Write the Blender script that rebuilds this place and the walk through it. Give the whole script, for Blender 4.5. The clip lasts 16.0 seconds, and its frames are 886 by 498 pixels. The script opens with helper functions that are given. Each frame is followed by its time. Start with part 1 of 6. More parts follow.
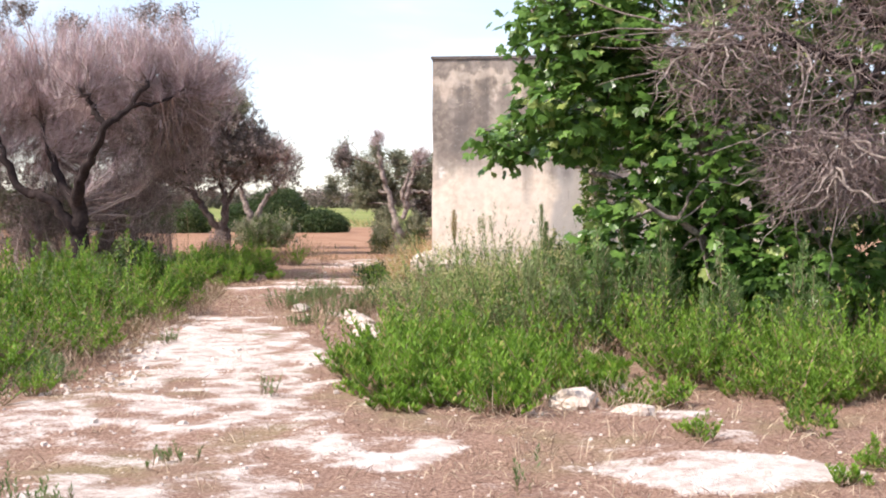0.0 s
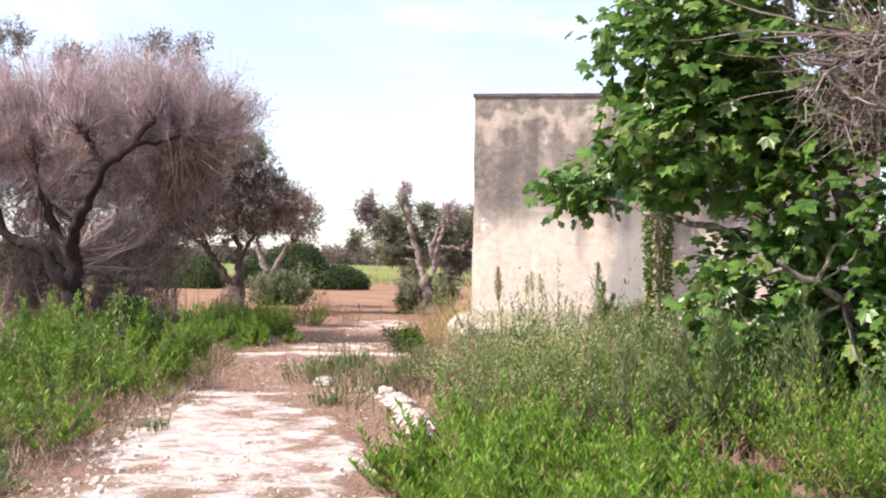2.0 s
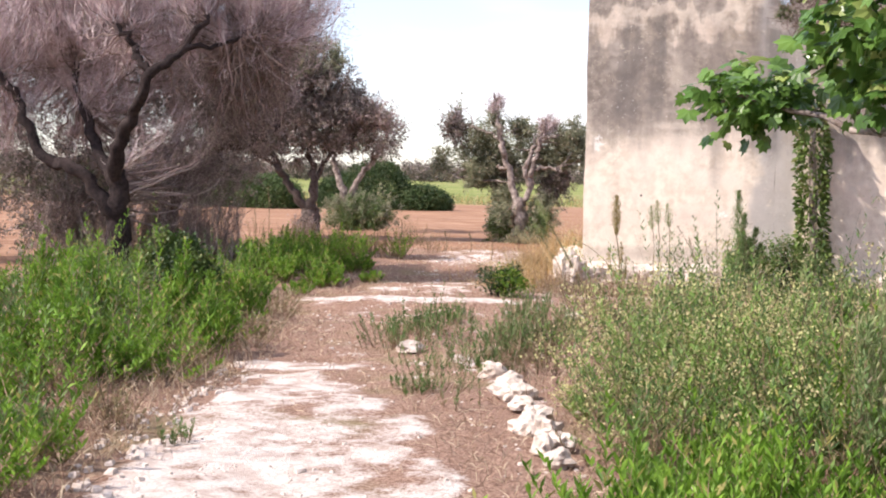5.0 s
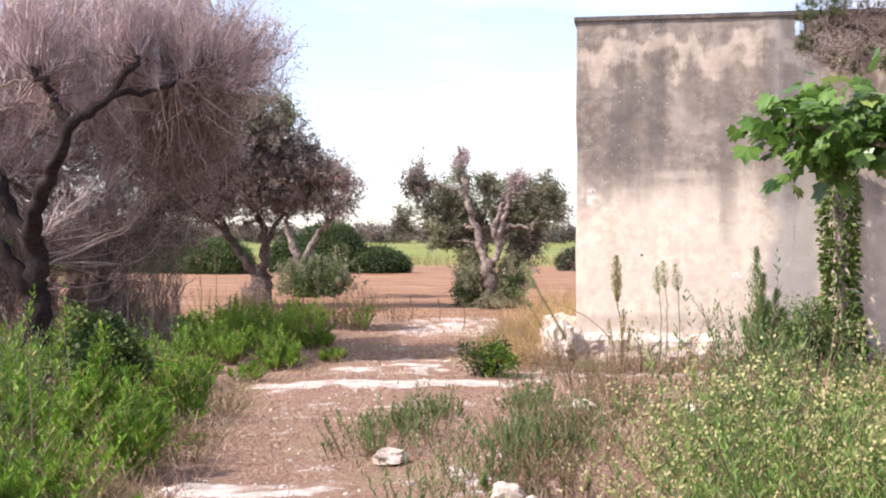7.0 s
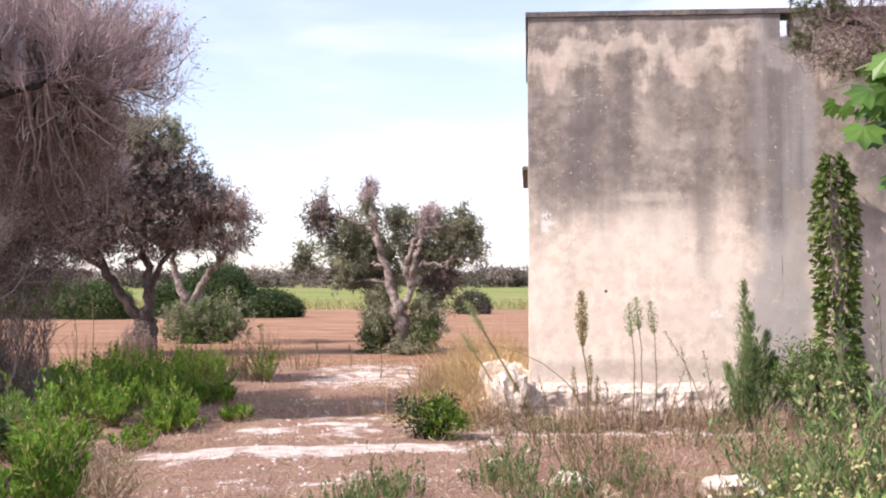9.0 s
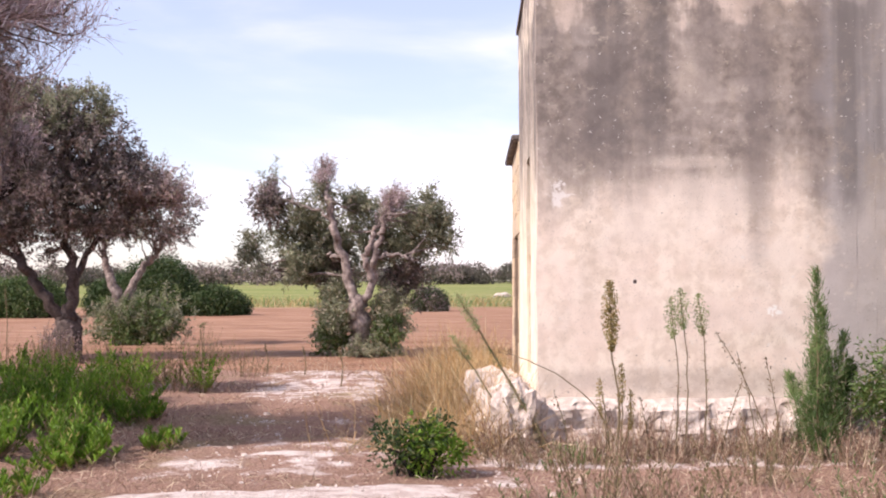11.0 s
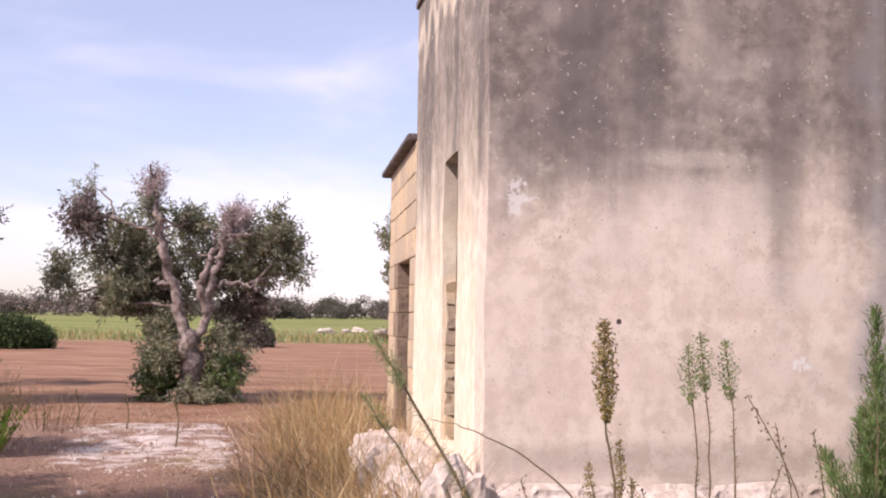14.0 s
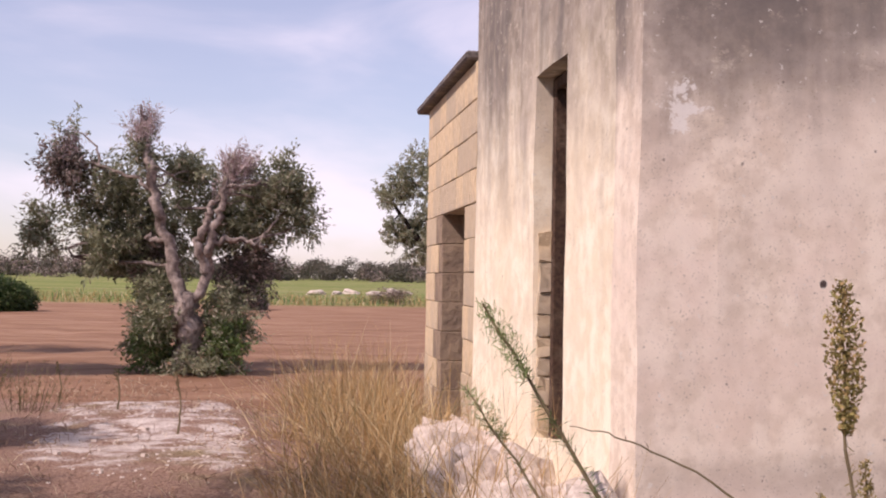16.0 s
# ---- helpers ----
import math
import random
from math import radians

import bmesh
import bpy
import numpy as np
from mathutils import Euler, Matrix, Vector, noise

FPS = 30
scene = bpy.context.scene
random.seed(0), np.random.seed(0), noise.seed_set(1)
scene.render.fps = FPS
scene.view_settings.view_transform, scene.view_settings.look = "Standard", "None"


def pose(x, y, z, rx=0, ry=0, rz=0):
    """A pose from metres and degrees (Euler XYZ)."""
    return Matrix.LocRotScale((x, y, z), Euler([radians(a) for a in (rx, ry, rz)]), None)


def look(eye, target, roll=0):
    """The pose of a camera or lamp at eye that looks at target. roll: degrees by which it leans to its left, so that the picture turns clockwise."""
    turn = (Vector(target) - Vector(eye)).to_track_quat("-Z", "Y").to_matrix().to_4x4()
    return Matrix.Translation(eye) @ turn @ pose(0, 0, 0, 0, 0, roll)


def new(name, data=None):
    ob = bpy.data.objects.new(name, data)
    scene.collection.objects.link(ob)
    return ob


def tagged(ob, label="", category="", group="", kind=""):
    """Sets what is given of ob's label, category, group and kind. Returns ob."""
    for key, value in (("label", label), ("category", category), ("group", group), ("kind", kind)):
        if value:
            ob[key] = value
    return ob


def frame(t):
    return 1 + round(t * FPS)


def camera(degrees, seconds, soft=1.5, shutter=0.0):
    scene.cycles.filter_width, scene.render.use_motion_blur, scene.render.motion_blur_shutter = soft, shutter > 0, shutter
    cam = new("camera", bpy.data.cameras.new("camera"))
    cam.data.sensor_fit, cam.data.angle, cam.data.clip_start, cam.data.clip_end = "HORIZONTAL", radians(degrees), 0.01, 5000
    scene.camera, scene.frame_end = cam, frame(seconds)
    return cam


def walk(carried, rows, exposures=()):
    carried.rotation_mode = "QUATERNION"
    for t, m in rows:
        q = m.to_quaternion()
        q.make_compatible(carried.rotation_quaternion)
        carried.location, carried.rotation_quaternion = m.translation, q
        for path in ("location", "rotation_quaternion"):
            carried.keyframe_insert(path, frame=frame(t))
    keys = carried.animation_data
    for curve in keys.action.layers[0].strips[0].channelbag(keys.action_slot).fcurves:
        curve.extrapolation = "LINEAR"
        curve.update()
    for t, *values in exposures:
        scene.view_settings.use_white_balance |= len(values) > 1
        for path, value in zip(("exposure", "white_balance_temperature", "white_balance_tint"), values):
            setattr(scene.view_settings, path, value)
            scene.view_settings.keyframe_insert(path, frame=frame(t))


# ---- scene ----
cam = camera(40.0, 16.0, soft=2.0)
PATH = [
    (0, (3.6, -26.641, 1.687), (3.35, -24.658, 1.614), 0.1),
    (0.5, (3.343, -25.553, 1.677), (2.932, -23.596, 1.648), 0.4),
    (1, (3.125, -24.667, 1.635), (2.673, -22.718, 1.642), 1.0),
    (1.5, (2.914, -24.043, 1.613), (2.52, -22.082, 1.636), 1.0),
    (2, (2.707, -23.516, 1.631), (2.43, -21.536, 1.654), 0.9),
    (2.5, (2.506, -22.864, 1.65), (2.259, -20.879, 1.645), 0.4),
    (3, (2.341, -22.167, 1.653), (1.974, -20.202, 1.582), 0.4),
    (5.5, (1.623, -19.361, 1.808), (1.219, -17.406, 1.691), 1.1),
    (6, (1.433, -18.716, 1.811), (1.063, -16.751, 1.776), 1.0),
    (6.5, (1.21, -18.026, 1.815), (0.88, -16.054, 1.816), 0.7),
    (7, (0.978, -17.374, 1.797), (0.649, -15.401, 1.78), -0.0),
    (7.5, (0.721, -16.751, 1.81), (0.342, -14.787, 1.812), -0.4),
    (8, (0.479, -16.192, 1.789), (0.105, -14.227, 1.826), -0.4),
    (8.5, (0.211, -15.496, 1.72), (-0.005, -13.509, 1.777), -0.1),
    (11, (-0.574, -11.541, 1.578), (-0.629, -9.543, 1.63), -0.2),
    (11.5, (-0.729, -10.99, 1.559), (-0.775, -8.992, 1.632), -0.3),
    (12, (-0.875, -10.45, 1.518), (-0.95, -8.453, 1.581), -0.2),
    (12.5, (-1.025, -9.843, 1.546), (-1.02, -7.843, 1.592), -0.2),
    (13, (-1.123, -9.211, 1.588), (-1.002, -7.214, 1.612), -0.1),
    (13.5, (-1.173, -8.583, 1.611), (-0.929, -6.598, 1.661), 0.3),
    (14, (-1.304, -8.088, 1.574), (-1.057, -6.107, 1.686), 0.9),
    (14.5, (-1.447, -7.398, 1.534), (-1.25, -5.412, 1.653), 1.5),
    (15, (-1.529, -6.733, 1.493), (-1.347, -4.744, 1.595), 1.8),
    (15.5, (-1.615, -6.152, 1.557), (-1.42, -4.162, 1.633), 0.9),
    (16, (-1.696, -5.55, 1.554), (-1.423, -3.57, 1.604), 1.0),
]
walk(cam, [(row[0], look(*row[1:])) for row in PATH],
     [(0, 0.78, 6500, 15), (3, 0.80, 6500, 16), (5.5, 0.79, 6500, 17), (8.5, 0.72, 6400, 19), (11, 0.50, 6500, 25), (12.5, 0.43, 6550, 28), (14.5, 0.15, 6550, 29), (16, -0.03, 6750, 31)])

# ---- world, sun, exposure ----
SUN_AZ = math.atan2(-0.87, -0.493)
SUN_EL = radians(46)
world = bpy.data.worlds.new("sky")
scene.world = world
world.use_nodes = True
wn, wl = world.node_tree.nodes, world.node_tree.links
wn.clear()
sky = wn.new("ShaderNodeTexSky")
sky.sky_type, sky.sun_disc = "NISHITA", False
sky.sun_elevation, sky.sun_rotation = SUN_EL, SUN_AZ
sky.air_density, sky.dust_density, sky.ozone_density = 1.0, 0.45, 2.6
tc = wn.new("ShaderNodeTexCoord")
mp = wn.new("ShaderNodeMapping")
mp.inputs["Scale"].default_value = (1.6, 1.6, 5.0)
mp.inputs["Rotation"].default_value = (0.0, radians(16), radians(20))
cl = wn.new("ShaderNodeTexNoise")
cl.inputs["Scale"].default_value, cl.inputs["Detail"].default_value, cl.inputs["Distortion"].default_value = 1.7, 8.0, 0.6
cr = wn.new("ShaderNodeMapRange")
cr.interpolation_type = "SMOOTHSTEP"
cr.inputs["From Min"].default_value, cr.inputs["From Max"].default_value = 0.46, 0.80
cr.inputs["To Min"].default_value, cr.inputs["To Max"].default_value = 0.20, 0.8
mx = wn.new("ShaderNodeMix")
mx.data_type = "RGBA"
mx.inputs["B"].default_value = (8.6, 8.3, 8.9, 1)
bg = wn.new("ShaderNodeBackground")
bg.inputs["Strength"].default_value = 0.13
wo = wn.new("ShaderNodeOutputWorld")
wl.new(tc.outputs["Generated"], mp.inputs["Vector"])
wl.new(mp.outputs["Vector"], cl.inputs["Vector"])
wl.new(cl.outputs["Fac"], cr.inputs["Value"])
wl.new(cr.outputs["Result"], mx.inputs["Factor"])
wl.new(sky.outputs["Color"], mx.inputs["A"])
wl.new(mx.outputs["Result"], bg.inputs["Color"])
wl.new(bg.outputs["Background"], wo.inputs["Surface"])

sun = new("sun", bpy.data.lights.new("sun", "SUN"))
sun.data.energy, sun.data.angle, sun.data.color = 4.3, radians(0.55), (1.0, 0.93, 0.82)
sun.matrix_world = look((-40, -30, 54), (-40 + 0.87 * math.cos(SUN_EL), -30 + 0.493 * math.cos(SUN_EL), 54 - math.sin(SUN_EL)))


# ---- materials ----
def nodes_of(name):
    m = bpy.data.materials.new(name)
    m.use_nodes = True
    nt = m.node_tree
    return m, nt, nt.nodes["Principled BSDF"]


def add_node(nt, kind, **sockets):
    n = nt.nodes.new("ShaderNode" + kind)
    for key, value in sockets.items():
        n.inputs[key.replace("_", " ")].default_value = value
    return n


def noise_node(nt, vec, scale, detail=5.0, rough=0.6):
    n = add_node(nt, "TexNoise", Scale=scale, Detail=detail, Roughness=rough)
    nt.links.new(vec, n.inputs["Vector"])
    return n.outputs["Fac"]


def mix_col(nt, fac, a, b):
    n = nt.nodes.new("ShaderNodeMix")
    n.data_type = "RGBA"
    for key, v in (("Factor", fac), ("A", a), ("B", b)):
        if isinstance(v, bpy.types.NodeSocket):
            nt.links.new(v, n.inputs[key])
        else:
            n.inputs[key].default_value = v if key == "Factor" else (*v, 1.0)
    return n.outputs["Result"]


def math_node(nt, op, a, b=0.0, c=0.0):
    n = nt.nodes.new("ShaderNodeMath")
    n.operation = op
    for i, v in enumerate((a, b, c)):
        if isinstance(v, bpy.types.NodeSocket):
            nt.links.new(v, n.inputs[i])
        else:
            n.inputs[i].default_value = v
    return n.outputs[0]


def step(nt, v, lo, hi, to_lo=0.0, to_hi=1.0):
    n = nt.nodes.new("ShaderNodeMapRange")
    n.interpolation_type = "SMOOTHSTEP"
    nt.links.new(v, n.inputs["Value"])
    for key, value in (("From Min", lo), ("From Max", hi), ("To Min", to_lo), ("To Max", to_hi)):
        n.inputs[key].default_value = value
    return n.outputs["Result"]


def coords(nt, scale=(1, 1, 1)):
    t = nt.nodes.new("ShaderNodeTexCoord")
    m = nt.nodes.new("ShaderNodeMapping")
    m.inputs["Scale"].default_value = scale
    nt.links.new(t.outputs["Object"], m.inputs["Vector"])
    return m.outputs["Vector"]


def bump(nt, bsdf, height, strength, dist):
    b = add_node(nt, "Bump", Strength=strength, Distance=dist)
    nt.links.new(height, b.inputs["Height"])
    nt.links.new(b.outputs["Normal"], bsdf.inputs["Normal"])


def surface(name, light, dark, stain, big=1.5, fine=18.0, rough=0.9, relief=0.02):
    """Weathered mineral or bark: two noises of colour and a bump."""
    m, nt, bsdf = nodes_of(name)
    v = coords(nt)
    n1, n2 = noise_node(nt, v, big), noise_node(nt, v, fine, 8, 0.7)
    c = mix_col(nt, step(nt, n2, 0.35, 0.65), dark, light)
    c = mix_col(nt, step(nt, n1, 0.48, 0.68, 0, 0.75), c, stain)
    nt.links.new(c, bsdf.inputs["Base Color"])
    bsdf.inputs["Roughness"].default_value = rough
    bsdf.inputs["Specular IOR Level"].default_value = 0.25
    bump(nt, bsdf, n2, 0.7, relief)
    return m


def leaf_material(name, a, b, dry, dry_share=0.12, thin=0.3, rough=0.55):
    """Leaves: each leaf takes its own tone; some are dry; a part of the light comes through."""
    m, nt, bsdf = nodes_of(name)
    geo = nt.nodes.new("ShaderNodeNewGeometry")
    r = geo.outputs["Random Per Island"]
    n1 = noise_node(nt, coords(nt), 0.9, 3)
    c = mix_col(nt, r, a, b)
    c = mix_col(nt, step(nt, n1, 0.35, 0.7, 0, 0.45), c, b)
    # Dark blotches stand in for the shaded gaps among the leaves.
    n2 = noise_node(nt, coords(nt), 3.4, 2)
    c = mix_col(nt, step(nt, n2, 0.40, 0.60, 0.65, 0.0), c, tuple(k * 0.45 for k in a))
    is_dry = math_node(nt, "GREATER_THAN", math_node(nt, "FRACT", math_node(nt, "MULTIPLY", r, 17.3)), 1 - dry_share)
    c = mix_col(nt, is_dry, c, dry)
    nt.links.new(c, bsdf.inputs["Base Color"])
    bsdf.inputs["Roughness"].default_value = rough
    bsdf.inputs["Specular IOR Level"].default_value = 0.35
    if thin:
        tr = nt.nodes.new("ShaderNodeBsdfTranslucent")
        nt.links.new(c, tr.inputs["Color"])
        mixer = nt.nodes.new("ShaderNodeMixShader")
        mixer.inputs[0].default_value = thin
        nt.links.new(bsdf.outputs[0], mixer.inputs[1])
        nt.links.new(tr.outputs[0], mixer.inputs[2])
        nt.links.new(mixer.outputs[0], nt.nodes["Material Output"].inputs["Surface"])
    return m


def ground_material():
    m, nt, bsdf = nodes_of("dry ground with chalk and red soil")
    v = coords(nt)

    def attr(name):
        n = nt.nodes.new("ShaderNodeAttribute")
        n.attribute_name = name
        return n.outputs["Fac"]
    n1, n2, n3 = noise_node(nt, v, 0.7), noise_node(nt, v, 5.0, 7, 0.65), noise_node(nt, v, 38.0, 6, 0.7)
    litter = mix_col(nt, step(nt, n3, 0.35, 0.65), (0.17, 0.09, 0.065), (0.46, 0.31, 0.23))
    litter = mix_col(nt, step(nt, n2, 0.45, 0.65, 0, 0.6), litter, (0.30, 0.19, 0.14))
    litter = mix_col(nt, step(nt, n1, 0.5, 0.68, 0, 0.35), litter, (0.22, 0.24, 0.09))
    chalk = mix_col(nt, step(nt, n2, 0.35, 0.6), (0.52, 0.42, 0.365), (0.74, 0.66, 0.60))
    chalk = mix_col(nt, step(nt, n3, 0.52, 0.68, 0, 0.5), chalk, (0.38, 0.27, 0.22))
    crack = nt.nodes.new("ShaderNodeTexVoronoi")
    crack.feature = "DISTANCE_TO_EDGE"
    crack.inputs["Scale"].default_value = 7.0
    bent = nt.nodes.new("ShaderNodeVectorMath")
    bent.operation = "ADD"
    shove = nt.nodes.new("ShaderNodeTexNoise")
    shove.inputs["Scale"].default_value = 4.0
    nt.links.new(v, shove.inputs["Vector"])
    nt.links.new(v, bent.inputs[0])
    nt.links.new(shove.outputs["Color"], bent.inputs[1])
    nt.links.new(bent.outputs[0], crack.inputs["Vector"])
    cracks = math_node(nt, "MULTIPLY", step(nt, crack.outputs["Distance"], 0.02, 0.09, 1.0, 0.0), step(nt, n1, 0.35, 0.6))
    chalk = mix_col(nt, math_node(nt, "MULTIPLY", cracks, 0.6), chalk, (0.33, 0.22, 0.17))
    cover = math_node(nt, "ADD", attr("chalk"), math_node(nt, "ADD", math_node(nt, "MULTIPLY", n2, 0.62), math_node(nt, "MULTIPLY", n3, 0.55)))
    c = mix_col(nt, step(nt, cover, 0.98, 1.2), litter, chalk)
    streaks = noise_node(nt, coords(nt, (0.28, 0.8, 1)), 1.1, 8, 0.68)
    soil = mix_col(nt, step(nt, streaks, 0.28, 0.76), (0.235, 0.12, 0.072), (0.42, 0.255, 0.165))
    soil = mix_col(nt, step(nt, n2, 0.5, 0.7, 0, 0.35), soil, (0.38, 0.25, 0.13))
    soil_cover = math_node(nt, "ADD", attr("soil"), math_node(nt, "MULTIPLY", math_node(nt, "SUBTRACT", n1, 0.5), 0.9))
    bare = step(nt, cover, 1.04, 1.15, 1.0, 0.12)
    c = mix_col(nt, math_node(nt, "MULTIPLY", step(nt, soil_cover, 0.35, 0.65), bare), c, soil)
    far = noise_node(nt, coords(nt, (0.05, 0.3, 1)), 1.2, 6)
    grass = mix_col(nt, step(nt, far, 0.4, 0.62), (0.135, 0.185, 0.04), (0.26, 0.265, 0.095))
    grass = mix_col(nt, step(nt, noise_node(nt, coords(nt, (0.03, 0.12, 1)), 1.0, 4), 0.5, 0.68, 0, 0.8), grass, (0.36, 0.29, 0.16))
    c = mix_col(nt, attr("green"), c, grass)
    nt.links.new(c, bsdf.inputs["Base Color"])
    bsdf.inputs["Roughness"].default_value = 0.95
    bsdf.inputs["Specular IOR Level"].default_value = 0.15
    bump(nt, bsdf, math_node(nt, "ADD", math_node(nt, "MULTIPLY", n3, 1.3), math_node(nt, "MULTIPLY", n2, 0.5)), 0.8, 0.03)
    return m


def plaster_material(name, cream_a, cream_b, blush, low, high):
    """Old lime plaster: cream, grey lichen above, runs of dirt, a broad grey streak, a scraped white patch."""
    m, nt, bsdf = nodes_of(name)
    v = coords(nt)
    sep = nt.nodes.new("ShaderNodeSeparateXYZ")
    nt.links.new(v, sep.inputs[0])
    x, z = sep.outputs["X"], sep.outputs["Z"]
    runs = noise_node(nt, coords(nt, (1.7, 1.7, 0.34)), 1.4, 5, 0.55)
    blot = noise_node(nt, coords(nt, (1.0, 1.0, 1.6)), 1.35, 5, 0.55)
    mid, fine = noise_node(nt, v, 7.0, 6, 0.6), noise_node(nt, v, 45.0, 5, 0.7)
    zz = math_node(nt, "ADD", z, math_node(nt, "ADD", math_node(nt, "MULTIPLY", math_node(nt, "SUBTRACT", runs, 0.5), 1.7),
                                           math_node(nt, "MULTIPLY", math_node(nt, "SUBTRACT", blot, 0.5), 1.1)))
    grime = step(nt, zz, low, high)
    band = math_node(nt, "MULTIPLY", step(nt, zz, 4.15, 4.35), step(nt, zz, 4.5, 4.65, 1.0, 0.0))
    grime = math_node(nt, "MULTIPLY", grime, math_node(nt, "SUBTRACT", 1.0, math_node(nt, "MULTIPLY", band, 0.6)))
    xs = math_node(nt, "ADD", x, math_node(nt, "MULTIPLY", math_node(nt, "SUBTRACT", blot, 0.5), 0.7))
    streak = math_node(nt, "MULTIPLY", step(nt, xs, 2.55, 2.8), step(nt, xs, 3.25, 3.5, 1.0, 0.0))
    cream = mix_col(nt, step(nt, mid, 0.38, 0.6), cream_a, cream_b)
    cream = mix_col(nt, step(nt, blot, 0.42, 0.62, 0, 0.6), cream, blush)
    swap = nt.nodes.new("ShaderNodeCombineXYZ")
    nt.links.new(math_node(nt, "ADD", x, sep.outputs["Y"]), swap.inputs[0])
    nt.links.new(math_node(nt, "ADD", z, math_node(nt, "MULTIPLY", math_node(nt, "SUBTRACT", mid, 0.5), 0.12)), swap.inputs[1])
    courses = add_node(nt, "TexBrick", Scale=1.0, Mortar_Size=0.05, Mortar_Smooth=1.0, Brick_Width=0.62, Row_Height=0.27, Color1=(0, 0, 0, 1), Color2=(1, 1, 1, 1), Mortar=(0.3, 0.3, 0.3, 1))
    nt.links.new(swap.outputs[0], courses.inputs["Vector"])
    ghost = math_node(nt, "MULTIPLY", courses.outputs["Color"], step(nt, blot, 0.38, 0.62))
    grey = mix_col(nt, step(nt, mid, 0.35, 0.7), (0.165, 0.138, 0.12), (0.335, 0.283, 0.238))
    c = mix_col(nt, math_node(nt, "MULTIPLY", grime, 0.93), cream, grey)
    c = mix_col(nt, math_node(nt, "MULTIPLY", ghost, 0.28), c, (0.74, 0.66, 0.58))
    c = mix_col(nt, math_node(nt, "MULTIPLY", streak, 0.75), c, (0.36, 0.34, 0.33))
    dark_runs = math_node(nt, "MULTIPLY", step(nt, noise_node(nt, coords(nt, (2.4, 2.4, 0.12)), 1.2, 4, 0.5), 0.46, 0.66, 0, 0.66), grime)
    c = mix_col(nt, dark_runs, c, (0.14, 0.125, 0.115))
    stains = noise_node(nt, coords(nt, (1.0, 1.0, 0.8)), 2.6, 9, 0.72)
    high_up = step(nt, zz, 1.1, 2.7, 0.3, 1.0)
    c = mix_col(nt, math_node(nt, "MULTIPLY", step(nt, stains, 0.48, 0.66, 0, 0.42), high_up), c, (0.44, 0.365, 0.285))
    flakes = noise_node(nt, coords(nt, (1.0, 1.0, 1.3)), 4.2, 8, 0.74)
    c = mix_col(nt, step(nt, flakes, 0.57, 0.66, 0, 0.32), c, (0.80, 0.70, 0.555))
    ragged = math_node(nt, "MULTIPLY", math_node(nt, "SUBTRACT", flakes, 0.5), 1.3)

    def patch(cx, cz, rx, rz, edge=0.55):
        """A soft oval on the end wall, one inside, with a ragged rim."""
        ox = math_node(nt, "DIVIDE", math_node(nt, "SUBTRACT", x, cx), rx)
        oz = math_node(nt, "DIVIDE", math_node(nt, "SUBTRACT", z, cz), rz)
        far = math_node(nt, "SQRT", math_node(nt, "ADD", math_node(nt, "MULTIPLY", ox, ox), math_node(nt, "MULTIPLY", oz, oz)))
        on = step(nt, math_node(nt, "ADD", far, ragged), 1 - edge, 1 + edge, 1.0, 0.0)
        return math_node(nt, "MULTIPLY", on, step(nt, math_node(nt, "ABSOLUTE", sep.outputs["Y"]), 0.03, 0.06, 1.0, 0.0))
    for cx, cz, rx, rz, k in ((1.45, 2.69, 0.42, 0.055, 0.36), (1.55, 2.35, 0.6, 0.2, 0.55), (1.9, 1.85, 0.2, 0.13, 0.7), (2.28, 1.83, 0.17, 0.14, 0.7), (1.55, 2.05, 0.22, 0.12, 0.6), (1.0, 2.1, 0.3, 0.2, 0.4), (1.5, 3.5, 0.2, 0.3, 0.25)):
        c = mix_col(nt, math_node(nt, "MULTIPLY", patch(cx, cz, rx, rz), k), c, (0.80, 0.70, 0.59))
    for cx, cz, rx, rz, k in ((2.08, 3.1, 0.13, 1.25, 0.5), (1.62, 3.9, 0.1, 0.6, 0.35), (0.75, 3.3, 0.4, 0.6, 0.3), (2.62, 3.4, 0.14, 1.2, 0.45), (0.4, 2.9, 0.4, 0.25, 0.3), (1.4, 0.62, 1.6, 0.13, 0.28)):
        c = mix_col(nt, math_node(nt, "MULTIPLY", patch(cx, cz, rx, rz), k), c, (0.17, 0.145, 0.135))
    c = mix_col(nt, math_node(nt, "MULTIPLY", patch(2.22, 1.28, 0.07, 0.055, 0.3), step(nt, noise_node(nt, v, 28.0, 3), 0.42, 0.52)), c, (0.86, 0.82, 0.74))
    c = mix_col(nt, patch(0.92, 1.56, 0.018, 0.02, 0.2), c, (0.07, 0.05, 0.045))
    grit = noise_node(nt, v, 85.0, 3, 0.6)
    c = mix_col(nt, step(nt, grit, 0.60, 0.70, 0, 0.55), c, (0.22, 0.18, 0.145))
    pits = nt.nodes.new("ShaderNodeTexVoronoi")
    pits.inputs["Scale"].default_value = 7.5
    nt.links.new(v, pits.inputs["Vector"])
    c = mix_col(nt, math_node(nt, "MULTIPLY", step(nt, pits.outputs["Distance"], 0.045, 0.075, 0.7, 0.0), step(nt, fine, 0.42, 0.5)), c, (0.12, 0.10, 0.09))
    specks = math_node(nt, "MULTIPLY", step(nt, noise_node(nt, v, 21.0, 4, 0.6), 0.64, 0.69), 0.6)
    c = mix_col(nt, specks, c, (0.70, 0.66, 0.60))
    px = math_node(nt, "ABSOLUTE", math_node(nt, "SUBTRACT", x, 0.2))
    pz = math_node(nt, "ABSOLUTE", math_node(nt, "SUBTRACT", z, 2.38))
